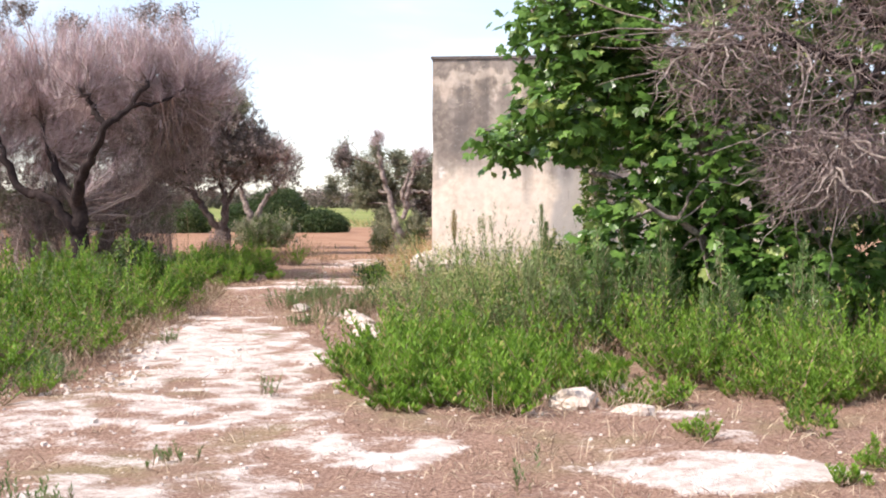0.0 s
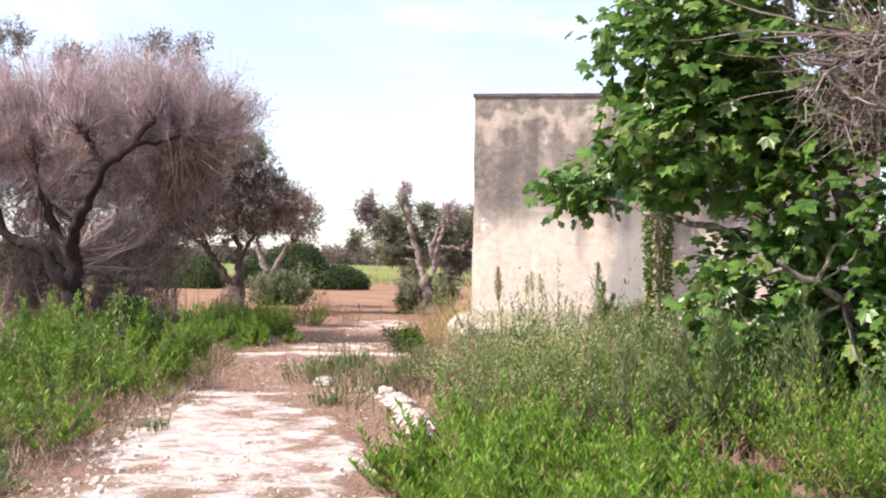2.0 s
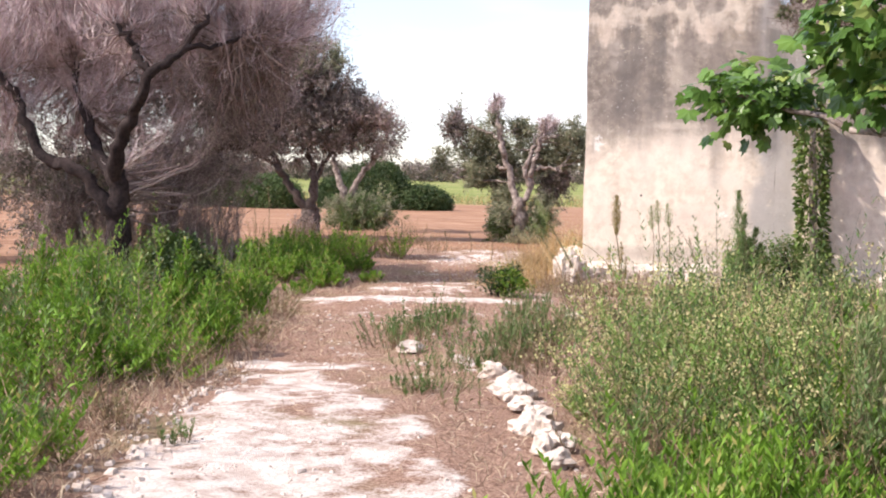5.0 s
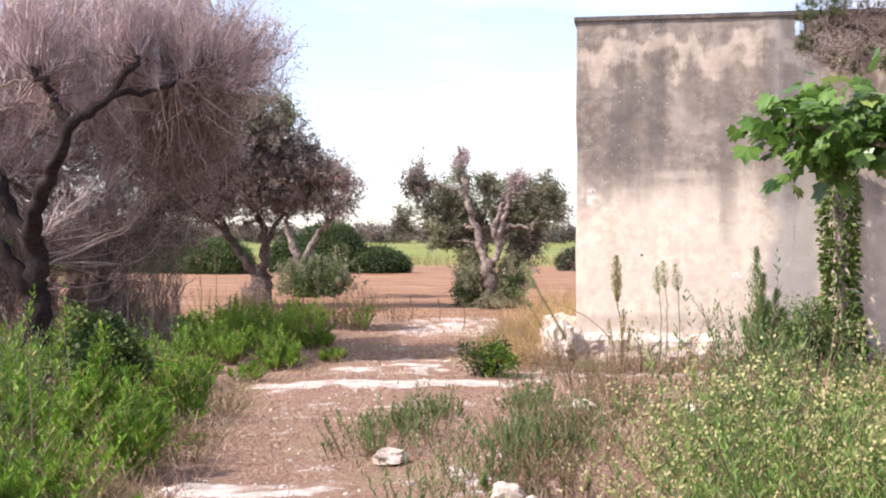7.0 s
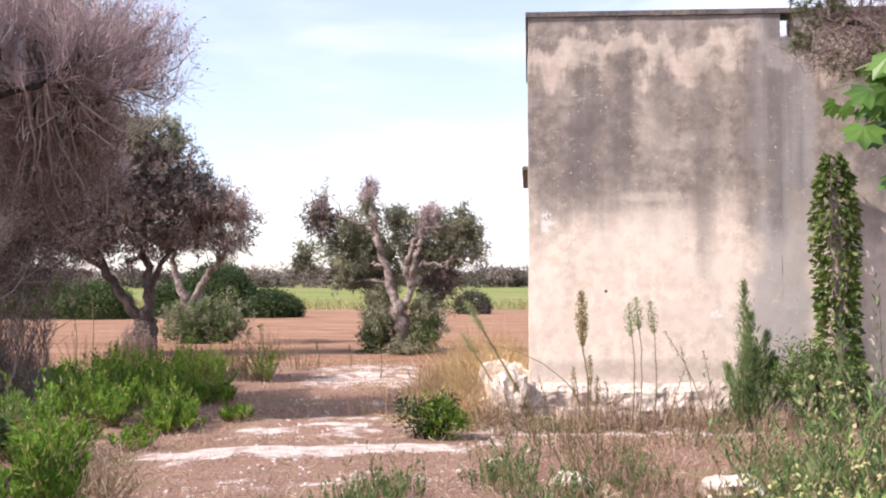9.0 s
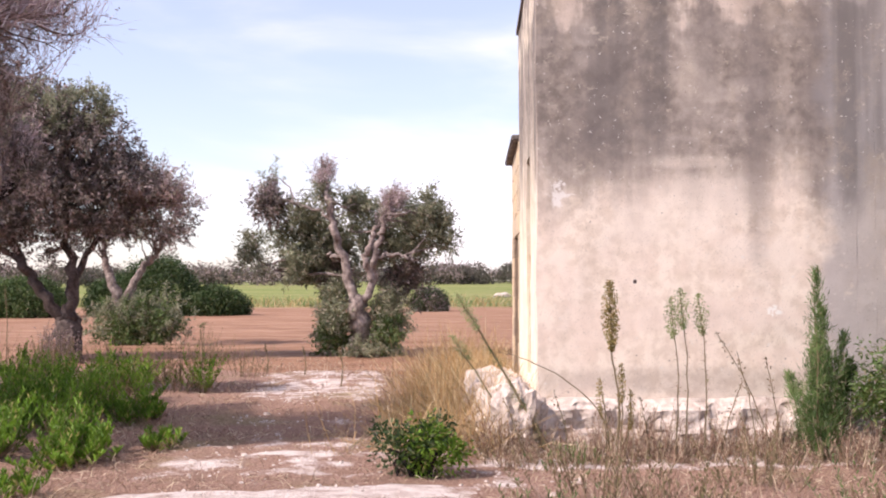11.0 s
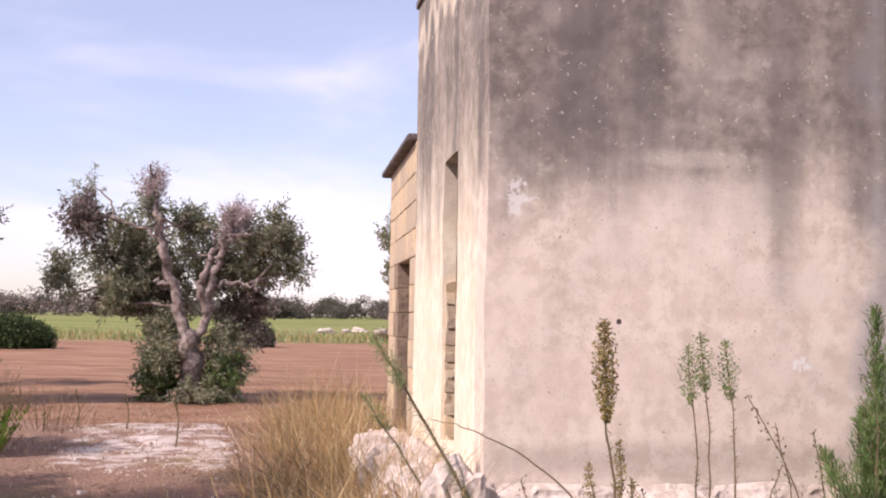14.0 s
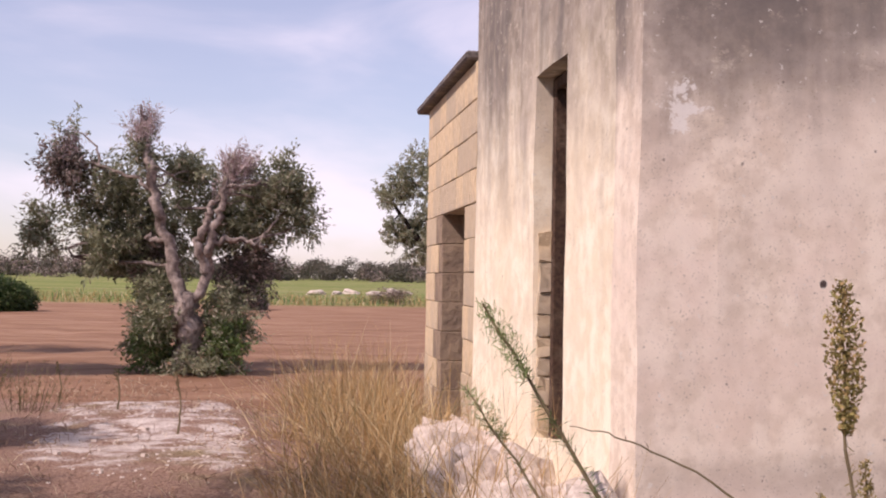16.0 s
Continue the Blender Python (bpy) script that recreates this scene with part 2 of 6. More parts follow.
    inside = math_node(nt, "ADD", math_node(nt, "MULTIPLY", px, 3.6), math_node(nt, "MULTIPLY", pz, 2.3))
    scraped = math_node(nt, "ADD", inside, math_node(nt, "MULTIPLY", math_node(nt, "SUBTRACT", noise_node(nt, v, 11.0, 8, 0.75), 0.5), 2.6))
    on_end = step(nt, math_node(nt, "ABSOLUTE", sep.outputs["Y"]), 0.02, 0.05, 1.0, 0.0)
    c = mix_col(nt, math_node(nt, "MULTIPLY", step(nt, scraped, 0.18, 0.34, 0.7, 0.0), on_end), c, (0.80, 0.77, 0.72))
    nt.links.new(c, bsdf.inputs["Base Color"])
    bsdf.inputs["Roughness"].default_value = 0.93
    bsdf.inputs["Specular IOR Level"].default_value = 0.15
    bump(nt, bsdf, math_node(nt, "ADD", math_node(nt, "MULTIPLY", fine, 0.6), math_node(nt, "ADD", mid, flakes)), 0.3, 0.008)
    return m


M_GROUND = ground_material()
M_PLASTER = plaster_material("weathered lime plaster", (0.69, 0.575, 0.46), (0.83, 0.72, 0.595), (0.79, 0.64, 0.53), 1.95, 2.95)
# Facade wear, in a cream brightened and yellowed for its direct sun.
M_FACADE = plaster_material("sun-brightened facade plaster", (0.82, 0.71, 0.53), (0.93, 0.85, 0.68), (0.84, 0.70, 0.50), 1.8, 3.6)
M_STONE = surface("pale limestone", (0.72, 0.63, 0.55), (0.50, 0.41, 0.345), (0.36, 0.28, 0.23), 3.0, 16.0, 0.95, 0.04)
M_CHALK = surface("crumbled chalk", (0.72, 0.64, 0.57), (0.55, 0.46, 0.40), (0.62, 0.52, 0.45), 4.0, 30.0)
M_TUFF = surface("yellow tuff block", (0.76, 0.60, 0.39), (0.62, 0.47, 0.30), (0.48, 0.39, 0.30), 2.2, 14.0, 0.95, 0.03)
tn = M_TUFF.node_tree
info = tn.nodes.new("ShaderNodeObjectInfo")
old = tn.nodes["Principled BSDF"].inputs["Base Color"].links[0].from_socket
tn.links.new(mix_col(tn, step(tn, info.outputs["Random"], 0.0, 1.0, 0.0, 0.6), old, (0.44, 0.37, 0.29)), tn.nodes["Principled BSDF"].inputs["Base Color"])
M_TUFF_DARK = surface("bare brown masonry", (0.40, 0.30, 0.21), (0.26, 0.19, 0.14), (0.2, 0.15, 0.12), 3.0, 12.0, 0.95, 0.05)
M_MORTAR = surface("earth mortar", (0.50, 0.40, 0.28), (0.36, 0.28, 0.19), (0.28, 0.22, 0.16), 4.0, 20.0)
M_COPING = surface("lichened dark coping", (0.19, 0.16, 0.15), (0.09, 0.08, 0.075), (0.3, 0.25, 0.2), 3.0, 20.0)
M_WOOD = surface("rotten grey wood", (0.11, 0.065, 0.045), (0.05, 0.03, 0.022), (0.17, 0.12, 0.085), 5.0, 30.0)
M_INSIDE = surface("dull brown inner plaster", (0.30, 0.25, 0.2), (0.2, 0.165, 0.135), (0.14, 0.12, 0.1), 1.0, 9.0)
# Bark darkened beyond its own brown, for the crown's shade on the limbs.
M_BARK_DARK = surface("shade-darkened olive bark", (0.042, 0.029, 0.027), (0.016, 0.011, 0.011), (0.06, 0.042, 0.038), 2.0, 16.0, 0.95, 0.04)
M_BARK_PALE = surface("pale weathered olive bark", (0.42, 0.35, 0.31), (0.15, 0.115, 0.10), (0.08, 0.062, 0.056), 2.6, 9.0, 0.95, 0.05)
M_BARK_MID = surface("grey-brown olive bark", (0.15, 0.115, 0.10), (0.045, 0.034, 0.03), (0.055, 0.042, 0.038), 2.2, 9.0, 0.95, 0.05)
M_TWIG = leaf_material("dead mauve twigs", (0.66, 0.51, 0.51), (0.48, 0.35, 0.36), (0.72, 0.62, 0.60), 0.25, 0.0, 0.9)
M_TWIG_DARK = leaf_material("dead brown twigs", (0.30, 0.215, 0.19), (0.19, 0.135, 0.12), (0.42, 0.34, 0.29), 0.15, 0.0, 0.9)
M_TWIG_GREY = leaf_material("dead grey-brown twigs", (0.33, 0.245, 0.225), (0.20, 0.145, 0.13), (0.42, 0.34, 0.31), 0.15, 0.0, 0.9)
M_DEADLEAF = leaf_material("withered olive leaves", (0.58, 0.46, 0.44), (0.44, 0.34, 0.32), (0.32, 0.30, 0.21), 0.25, 0.35, 0.8)
M_OLIVE = leaf_material("olive leaves", (0.22, 0.235, 0.13), (0.41, 0.42, 0.28), (0.46, 0.40, 0.31), 0.12, 0.36)
# Browner, duskier copy of the olive leaves; crown shade is in its colour.
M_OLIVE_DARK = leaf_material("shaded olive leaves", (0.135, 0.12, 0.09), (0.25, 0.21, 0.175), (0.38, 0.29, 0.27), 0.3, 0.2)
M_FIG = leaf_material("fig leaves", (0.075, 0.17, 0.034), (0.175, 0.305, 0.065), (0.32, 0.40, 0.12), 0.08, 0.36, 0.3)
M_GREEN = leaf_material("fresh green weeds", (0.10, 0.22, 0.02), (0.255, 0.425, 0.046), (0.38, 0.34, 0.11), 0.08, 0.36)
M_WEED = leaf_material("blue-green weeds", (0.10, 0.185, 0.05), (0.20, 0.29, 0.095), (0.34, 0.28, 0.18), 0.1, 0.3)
M_PALE = leaf_material("pale feathery weed", (0.21, 0.285, 0.10), (0.34, 0.41, 0.18), (0.42, 0.38, 0.22), 0.1, 0.3)
M_LIME = leaf_material("light green weed", (0.15, 0.27, 0.055), (0.29, 0.42, 0.105), (0.42, 0.40, 0.2), 0.08, 0.32)
M_DRYWEED = leaf_material("half-dry weeds", (0.22, 0.22, 0.095), (0.30, 0.22, 0.13), (0.32, 0.2, 0.14), 0.3, 0.25, 0.8)
M_STRAW = leaf_material("golden straw", (0.66, 0.46, 0.22), (0.47, 0.29, 0.125), (0.68, 0.55, 0.33), 0.2, 0.25, 0.8)
M_LITTER = leaf_material("dead grass", (0.42, 0.29, 0.205), (0.29, 0.18, 0.13), (0.60, 0.49, 0.35), 0.3, 0.15, 0.9)
M_STEM = leaf_material("dry stems", (0.26, 0.21, 0.11), (0.18, 0.13, 0.08), (0.3, 0.2, 0.14), 0.2, 0.0, 0.9)
M_FLOWER = leaf_material("pale yellow blossom", (0.58, 0.53, 0.22), (0.50, 0.50, 0.25), (0.50, 0.40, 0.22), 0.2, 0.3, 0.8)
M_SEED = leaf_material("golden seed heads", (0.34, 0.26, 0.09), (0.22, 0.2, 0.07), (0.4, 0.28, 0.13), 0.2, 0.15, 0.9)
M_BUSH = leaf_material("dense dark green shrub", (0.036, 0.07, 0.02), (0.075, 0.125, 0.034), (0.13, 0.15, 0.06), 0.1, 0.2)
M_SHRUB = leaf_material("light green shrub", (0.08, 0.14, 0.035), (0.15, 0.22, 0.07), (0.2, 0.22, 0.09), 0.1, 0.25)
M_FAR = leaf_material("far woodland", (0.12, 0.115, 0.085), (0.18, 0.145, 0.125), (0.10, 0.105, 0.075), 0.3, 0.1, 0.9)
M_IVY = leaf_material("ivy leaves", (0.07, 0.13, 0.025), (0.16, 0.22, 0.05), (0.2, 0.2, 0.07), 0.1, 0.25)
M_PINE = leaf_material("pine needles", (0.045, 0.09, 0.02), (0.12, 0.2, 0.04), (0.16, 0.1, 0.07), 0.25, 0.2)


# ---- mesh helpers ----
class Geo:
    """Gathers quads; every call adds loose pieces."""

    def __init__(self):
        self.v, self.f, self.m, self.n = [], [], [], 0

    def add(self, v, f, m=0):
        v = np.asarray(v, dtype=np.float32).reshape(-1, 3)
        f = np.asarray(f, dtype=np.int32).reshape(-1, 4)
        self.v.append(v)
        self.f.append(f + self.n)
        self.m.append(np.full(len(f), m, dtype=np.int32))
        self.n += len(v)

    def mesh(self, name, mats, smooth=False):
        me = bpy.data.meshes.new(name)
        v, f, m = np.concatenate(self.v), np.concatenate(self.f), np.concatenate(self.m)
        me.vertices.add(len(v))
        me.vertices.foreach_set("co", v.ravel())
        me.loops.add(f.size)
        me.loops.foreach_set("vertex_index", f.ravel())
        me.polygons.add(len(f))
        me.polygons.foreach_set("loop_start", np.arange(len(f), dtype=np.int32) * 4)
        me.polygons.foreach_set("material_index", m)
        me.polygons.foreach_set("use_smooth", np.full(len(f), smooth))
        for one in mats:
            me.materials.append(one)
        me.update(calc_edges=True)
        return me


def geo_part(name, geo, mats, parent=None, label="", smooth=False):
    ob = new(name, geo.mesh(name, mats, smooth))
    if parent is not None:
        ob.parent = parent
    return tagged(ob, label)


def part(name, bm, material, parent=None, label="", smooth=False):
    me = bpy.data.meshes.new(name)
    if smooth:
        for f in bm.faces:
            f.smooth = True
    bm.to_mesh(me)
    bm.free()
    me.materials.append(material)
    ob = new(name, me)
    if parent is not None:
        ob.parent = parent
    return tagged(ob, label)


def thing(name, label, category, group="", at=(0, 0, 0)):
    ob = new(name)
    ob.location = at
    return tagged(ob, label, category, group)


def unit(a):
    return a / np.maximum(np.linalg.norm(a, axis=-1, keepdims=True), 1e-6)


def leaves(geo, rng, p, d, length, width, m=0, droop=0.15):
    """One folded lozenge a leaf."""
    n = len(p)
    length, width = np.broadcast_to(length, n)[:, None], np.broadcast_to(width, n)[:, None]
    d = unit(d)
    s = unit(np.cross(d, rng.normal(size=(n, 3))))
    q = np.cross(d, s)
    mid = p + d * length * 0.45
    tip = p + d * length
    tip[:, 2] -= (droop * length)[:, 0]
    v = np.stack([p, mid + s * width / 2 + q * width * 0.12, tip, mid - s * width / 2 + q * width * 0.12], 1)
    geo.add(v, np.arange(4 * n).reshape(n, 4), m)


def blades(geo, rng, p, d, length, width, lean=0.35, m=0):
    """Bent tapering blades, two quads each."""
    n = len(p)
    length, width = np.broadcast_to(length, n)[:, None], np.broadcast_to(width, n)[:, None]
    d = unit(d)
    s = unit(np.cross(d, rng.normal(size=(n, 3))))
    out = np.cross(d, s) * lean
    mid = p + d * length * 0.5 + out * length * 0.15
    tip = p + d * length * 0.95 + out * length * 0.6
    v = np.stack([p - s * width / 2, p + s * width / 2, mid - s * width * 0.4, mid + s * width * 0.4, tip - s * width * 0.08, tip + s * width * 0.08], 1)
    k = np.arange(n)[:, None] * 6
    f = np.concatenate([k + [0, 1, 3, 2], k + [2, 3, 5, 4]], 1)
    geo.add(v, f, m)


def tube(geo, pts, radii, sides=7, m=0, rng=None, rugged=0.0):
    """A tapering limb through the points, closed at its end."""
    pts, radii = np.asarray(pts, float), np.asarray(radii, float)
    along = unit(np.gradient(pts, axis=0))
    ref = np.array([0.31, 0.95, 0.05])
    s = unit(np.cross(along, ref))
    q = np.cross(along, s)
    a = np.arange(sides) * 2 * np.pi / sides
    ring = np.cos(a)[None, :, None] * s[:, None] + np.sin(a)[None, :, None] * q[:, None]
    r = radii[:, None, None] * np.ones((1, sides, 1))
    if rng is not None and rugged:
        r = r * (1 + rugged * rng.normal(size=(len(pts), sides, 1)))
    v = pts[:, None] + ring * r
    v = np.concatenate([v.reshape(-1, 3), pts[-1:] + along[-1:] * radii[-1]])
    k = len(pts)
    f = [[i * sides + j, i * sides + (j + 1) % sides, (i + 1) * sides + (j + 1) % sides, (i + 1) * sides + j] for i in range(k - 1) for j in range(sides)]
    e = k * sides
    f += [[(k - 1) * sides + j, (k - 1) * sides + (j + 1) % sides, e, e] for j in range(0)]
    f += [[(k - 1) * sides + j, (k - 1) * sides + (j + 1) % sides, (k - 1) * sides + (j + 2) % sides, e] for j in range(0, sides - 1, 2)]
    geo.add(v, f, m)


def spline(pts, steps=5, rng=None, wobble=0.0):
    """A smooth line through the points."""
    p = np.asarray(pts, float)
    p = np.concatenate([2 * p[:1] - p[1:2], p, 2 * p[-1:] - p[-2:-1]])
    out = []
    for i in range(1, len(p) - 2):
        for u in np.arange(steps) / steps:
            a, b, c, d = p[i - 1], p[i], p[i + 1], p[i + 2]
            out.append(0.5 * (2 * b + (c - a) * u + (2 * a - 5 * b + 4 * c - d) * u ** 2 + (3 * b - a - 3 * c + d) * u ** 3))
    out.append(p[-2])
    out = np.array(out)
    if rng is not None and wobble:
        out[1:-1] += rng.normal(size=(len(out) - 2, 3)) * wobble
    return out


def limb(geo, pts, r0, r1, rng, sides=8, wobble=0.02, rugged=0.08, m=0):
    line = spline(pts, 5, rng, wobble)
    tube(geo, line, np.linspace(r0, r1, len(line)), sides, m, rng, rugged)
    return line


_WAVES = np.random.default_rng(5)
_DIRS = _WAVES.normal(size=(40, 2))
_PH = _WAVES.uniform(0, 6.28, 40)


def rolling(x, y, size, k=0):
    """Smooth noise of about -1 to 1 from a few waves, hills about size across."""
    t = 0
    for i in range(8):
        dx, dy = _DIRS[(k * 8 + i) % 40]
        t = t + np.sin((x * dx + y * dy) * 3.0 / size + _PH[(k * 8 + i) % 40] + 1.3 * np.sin((x * dy - y * dx) * 1.7 / size))
    return t / 4.0


def soft(v, lo, hi):
    u = np.clip((v - lo) / (hi - lo), 0, 1)
    return u * u * (3 - 2 * u)


def bank_left(y):
    """Where the weeds begin west of the path."""
    return np.interp(y, [-30, -20, -14.6, -12.9, -10.5, -8, -6.4, -3.3, -2.0, -0.3, 1.2, 5.3], [-3.0, -2.3, -1.45, -1.8, -2.15, -2.5, -2.95, -3.9, -3.35, -3.05, -3.5, -4.3])


def bank_right(y):
    """Where the weeds begin east of the path."""
    return np.interp(y, [-30, -18, -15.5, -12.8, -9.3, -6, -3, 3], [3.6, 2.6, 1.15, 0.95, 0.0, -0.4, -0.5, -0.9])


def slab(x, y, cx, cy, rx, ry, strength):
    """A flat outcrop of chalk with ragged edges."""
    return strength * soft(1.2 - np.hypot((x - cx + 0.2 * rolling(x, y, 0.7, 3)) / rx, (y - cy) / ry), 0, 0.4)


def chalk_at(x, y):
    left = np.interp(y, [-30, -20, -17, -15.5, -13.3, -11.7, -9.3, -8.4], [-1.6, -1.0, -1.5, -1.05, -1.6, -1.95, -2.4, -2.4])
    right = np.interp(y, [-30, -20, -17, -15.5, -13.3, -11.7, -9.6, -8.4], [2.8, 2.4, 1.6, 1.0, 0.65, 0.05, -1.2, -2.0])
    wob = 0.16 * rolling(x, y, 0.7, 1)
    on_path = soft(np.minimum(x - left, right - x) + wob, -0.12, 0.2)
    strong = np.interp(y, [-30, -21, -18, -16.8, -15, -9.6, -8.6], [0.40, 0.40, 0.43, 0.48, 0.58, 0.58, 0.15])
    c = on_path * strong * (y < -8.0)
    c = np.maximum(c, (0.25 + 0.07 * rolling(x, y, 1.4, 4)) * soft(np.minimum(x - bank_left(y), np.minimum(5.8 - x, bank_right(y) + 1.2 + 3 * (y < -15.5) - x)), 0, 0.6) * (y < 3))
    c = np.maximum(c, slab(x, y, 4.4, -18.9, 0.75, 0.55, 0.7))
    c = np.maximum(c, slab(x, y, 4.2, -16.9, 0.28, 0.45, 0.6))
    c = np.maximum(c, slab(x, y, 2.2, -18.5, 0.5, 0.55, 0.66))
    c = np.maximum(c, slab(x, y, -1.9, -9.0, 0.5, 0.35, 0.55))
    ledge = y + 3.45 - 0.36 * (x + 3.9)
    c = np.maximum(c, 0.72 * soft(0.5 - np.abs(ledge + 0.2 * rolling(x, y, 0.8, 2)), -0.05, 0.2) * soft(x, -4.1, -3.7) * soft(-x, 0.3, 0.9))
    c = np.maximum(c, 0.40 * soft(1.5 - np.abs(x + 2.3), 0, 0.6) * soft(y, -2.3, -1.6) * soft(-y, -1.8, 0.2))
    c = np.maximum(c, 0.50 * soft(1.35 - np.abs(x + 2.9 + 0.08 * (y - 6)), 0, 0.6) * soft(y, 3.0, 4.6) * soft(-y, -10.6, -9.4))
    c = np.maximum(c, 0.60 * soft(1.1 - np.hypot((x + 15.5) / 6.0, (y - 47.5) / 1.2), 0, 0.3))
    c = np.maximum(c, 0.55 * soft(1.1 - np.hypot((x - 1.0) / 2.4, (y + 0.6) / 0.7), 0, 0.3))
    return c + (0.2 * rolling(x, y, 0.55, 2) + 0.08 * rolling(x, y, 0.25, 4)) * (c > 0.05) + 0.06 * rolling(x, y, 2.5, 3)


def ground_z(x, y):
    far = 0.3 * soft(y, 30, 120) + 0.5 * soft(y, 100, 300)
    near = 0.05 * rolling(x, y, 3.0, 0) + 0.018 * rolling(x, y, 0.6, 4)
    return far + near * soft(60 - np.abs(y), 0, 40) + 0.018 * soft(chalk_at(x, y), 0.25, 0.6)


# ---- ground ----
def graded(lo, hi, cell, end_lo, end_hi):
    mid = list(np.arange(lo, hi + cell / 2, cell))
    up, gap = [], cell
    while mid[-1] + sum(up[-1:]) - (mid[-1] if up else 0) < end_hi and (not up or up[-1] < end_hi):
        gap *= 1.16
        up.append((up[-1] if up else mid[-1]) + gap)
    down, gap = [], cell
    while not down or down[-1] > end_lo:
        gap *= 1.16
        down.append((down[-1] if down else mid[0]) - gap)
    return np.array(down[::-1] + mid + up)


gx, gy = graded(-7.0, 6.0, 0.12, -2500, 2500), graded(-24.0, 8.0, 0.12, -1500, 3000)
X, Y = np.meshgrid(gx, gy)
g = Geo()
nx, ny = len(gx), len(gy)
idx = np.arange(nx * ny).reshape(ny, nx)
quads = np.stack([idx[:-1, :-1], idx[:-1, 1:], idx[1:, 1:], idx[1:, :-1]], -1).reshape(-1, 4)
g.add(np.stack([X, Y, ground_z(X, Y)], -1), quads)
ground = geo_part("ground", g, [M_GROUND], smooth=True)
tagged(ground, "dry ground with white chalk path and red-brown field soil", "ground", kind="structure")
for key, val in (("chalk", chalk_at(X, Y)),
                 ("soil", np.maximum(soft(Y + 1.5 * rolling(X, Y, 6, 1), 9.0, 12.0), soft(-X + 0.5 * rolling(X, Y, 3, 1), 9.0, 11.0) * soft(Y, -4, 2))),
                 ("green", np.maximum(soft(Y + 2.0 * rolling(X, Y, 14, 2), 58, 61), 0))):
    at = ground.data.attributes.new(key, "FLOAT", "POINT")
    at.data.foreach_set("value", val.astype(np.float32).ravel())


# ---- building ----
def box(bm, x0, x1, y0, y1, z0, z1):
    m = Matrix.LocRotScale(((x0 + x1) / 2, (y0 + y1) / 2, (z0 + z1) / 2), None, (x1 - x0, y1 - y0, z1 - z0))
    return bmesh.ops.create_cube(bm, size=1.0, matrix=m)["verts"]


def wall(name, boxes, material, label, uneven=0.0):
    bm = bmesh.new()
    for b in boxes:
        box(bm, *b)
    if uneven:
        bmesh.ops.subdivide_edges(bm, edges=bm.edges[:], cuts=22, use_grid_fill=True)
        for v in bm.verts:
            k = noise.noise_vector(v.co * 1.6) * uneven + noise.noise_vector(v.co * 7.0) * uneven * 0.5
            v.co += Vector((k.x, k.y, 0))
    ob = part(name, bm, material)
    return tagged(ob, label, "wall", kind="structure")


TOP = 4.87
W = 7.6
wall("wall_south", [(0, 3.0, 0, 0.45, 0.2, TOP), (3.17, W, 0, 0.45, 0.2, TOP), (3.0, 3.17, 0, 0.45, 0.2, 4.6)], M_PLASTER,
     "tall blank end wall of stained cream plaster", 0.012)
wall("wall_west", [(0, 0.45, 0.45, 1.48, 0.2, TOP), (0, 0.45, 2.36, 4.75, 0.2, TOP), (0, 0.45, 1.48, 2.36, 2.91, TOP), (0, 0.45, 1.48, 2.36, 0.2, 0.52)], M_FACADE,
     "sunlit plaster facade with a tall narrow doorway", 0.012)
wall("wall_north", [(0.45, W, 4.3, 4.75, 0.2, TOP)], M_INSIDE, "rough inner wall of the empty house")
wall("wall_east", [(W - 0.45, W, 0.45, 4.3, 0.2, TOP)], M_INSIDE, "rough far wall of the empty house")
tagged(part("ceiling", (lambda b: (box(b, 0.45, W - 0.45, 0.45, 4.3, 4.1, 4.35), b)[1])(bmesh.new()), M_INSIDE), "brown plaster ceiling of the house", "ceiling", kind="structure")
tagged(part("floor", (lambda b: (box(b, 0.45, W - 0.45, 0.45, 4.3, 0.1, 0.5), b)[1])(bmesh.new()), M_MORTAR), "earth floor inside the house", "floor", kind="structure")
bm = bmesh.new()
for y0, y1, x0, x1 in ((-0.03, 0.42, -0.03, W), (0.42, 4.78, -0.03, 0.45)):
    box(bm, x0, x1, y0, y1, TOP + 0.004, TOP + 0.065)
cop = part("trim", bm, M_COPING)
tagged(cop, "thin blackened coping along the wall top", "coping", kind="structure")

# doorway of the tall part: a wooden frame left in its depth
door = thing("door_frame", "rotten wooden door frame in the empty doorway", "door frame")
for y0, y1, z0, z1, nm in ((1.49, 1.57, 0.53, 2.9, "jamb"), (2.27, 2.35, 0.53, 2.9, "jamb"), (1.57, 2.27, 2.82, 2.9, "lintel")):
    bm = bmesh.new()
    box(bm, 0.115, 0.235, y0, y1, z0, z1)
    bmesh.ops.bevel(bm, geom=bm.edges[:], offset=0.008, segments=1, affect="EDGES")
    part(nm, bm, M_WOOD, door)

# broken masonry showing in the doorway's side
rr = random.Random(17)
west = bpy.data.objects["wall_west"]
zc = 0.56
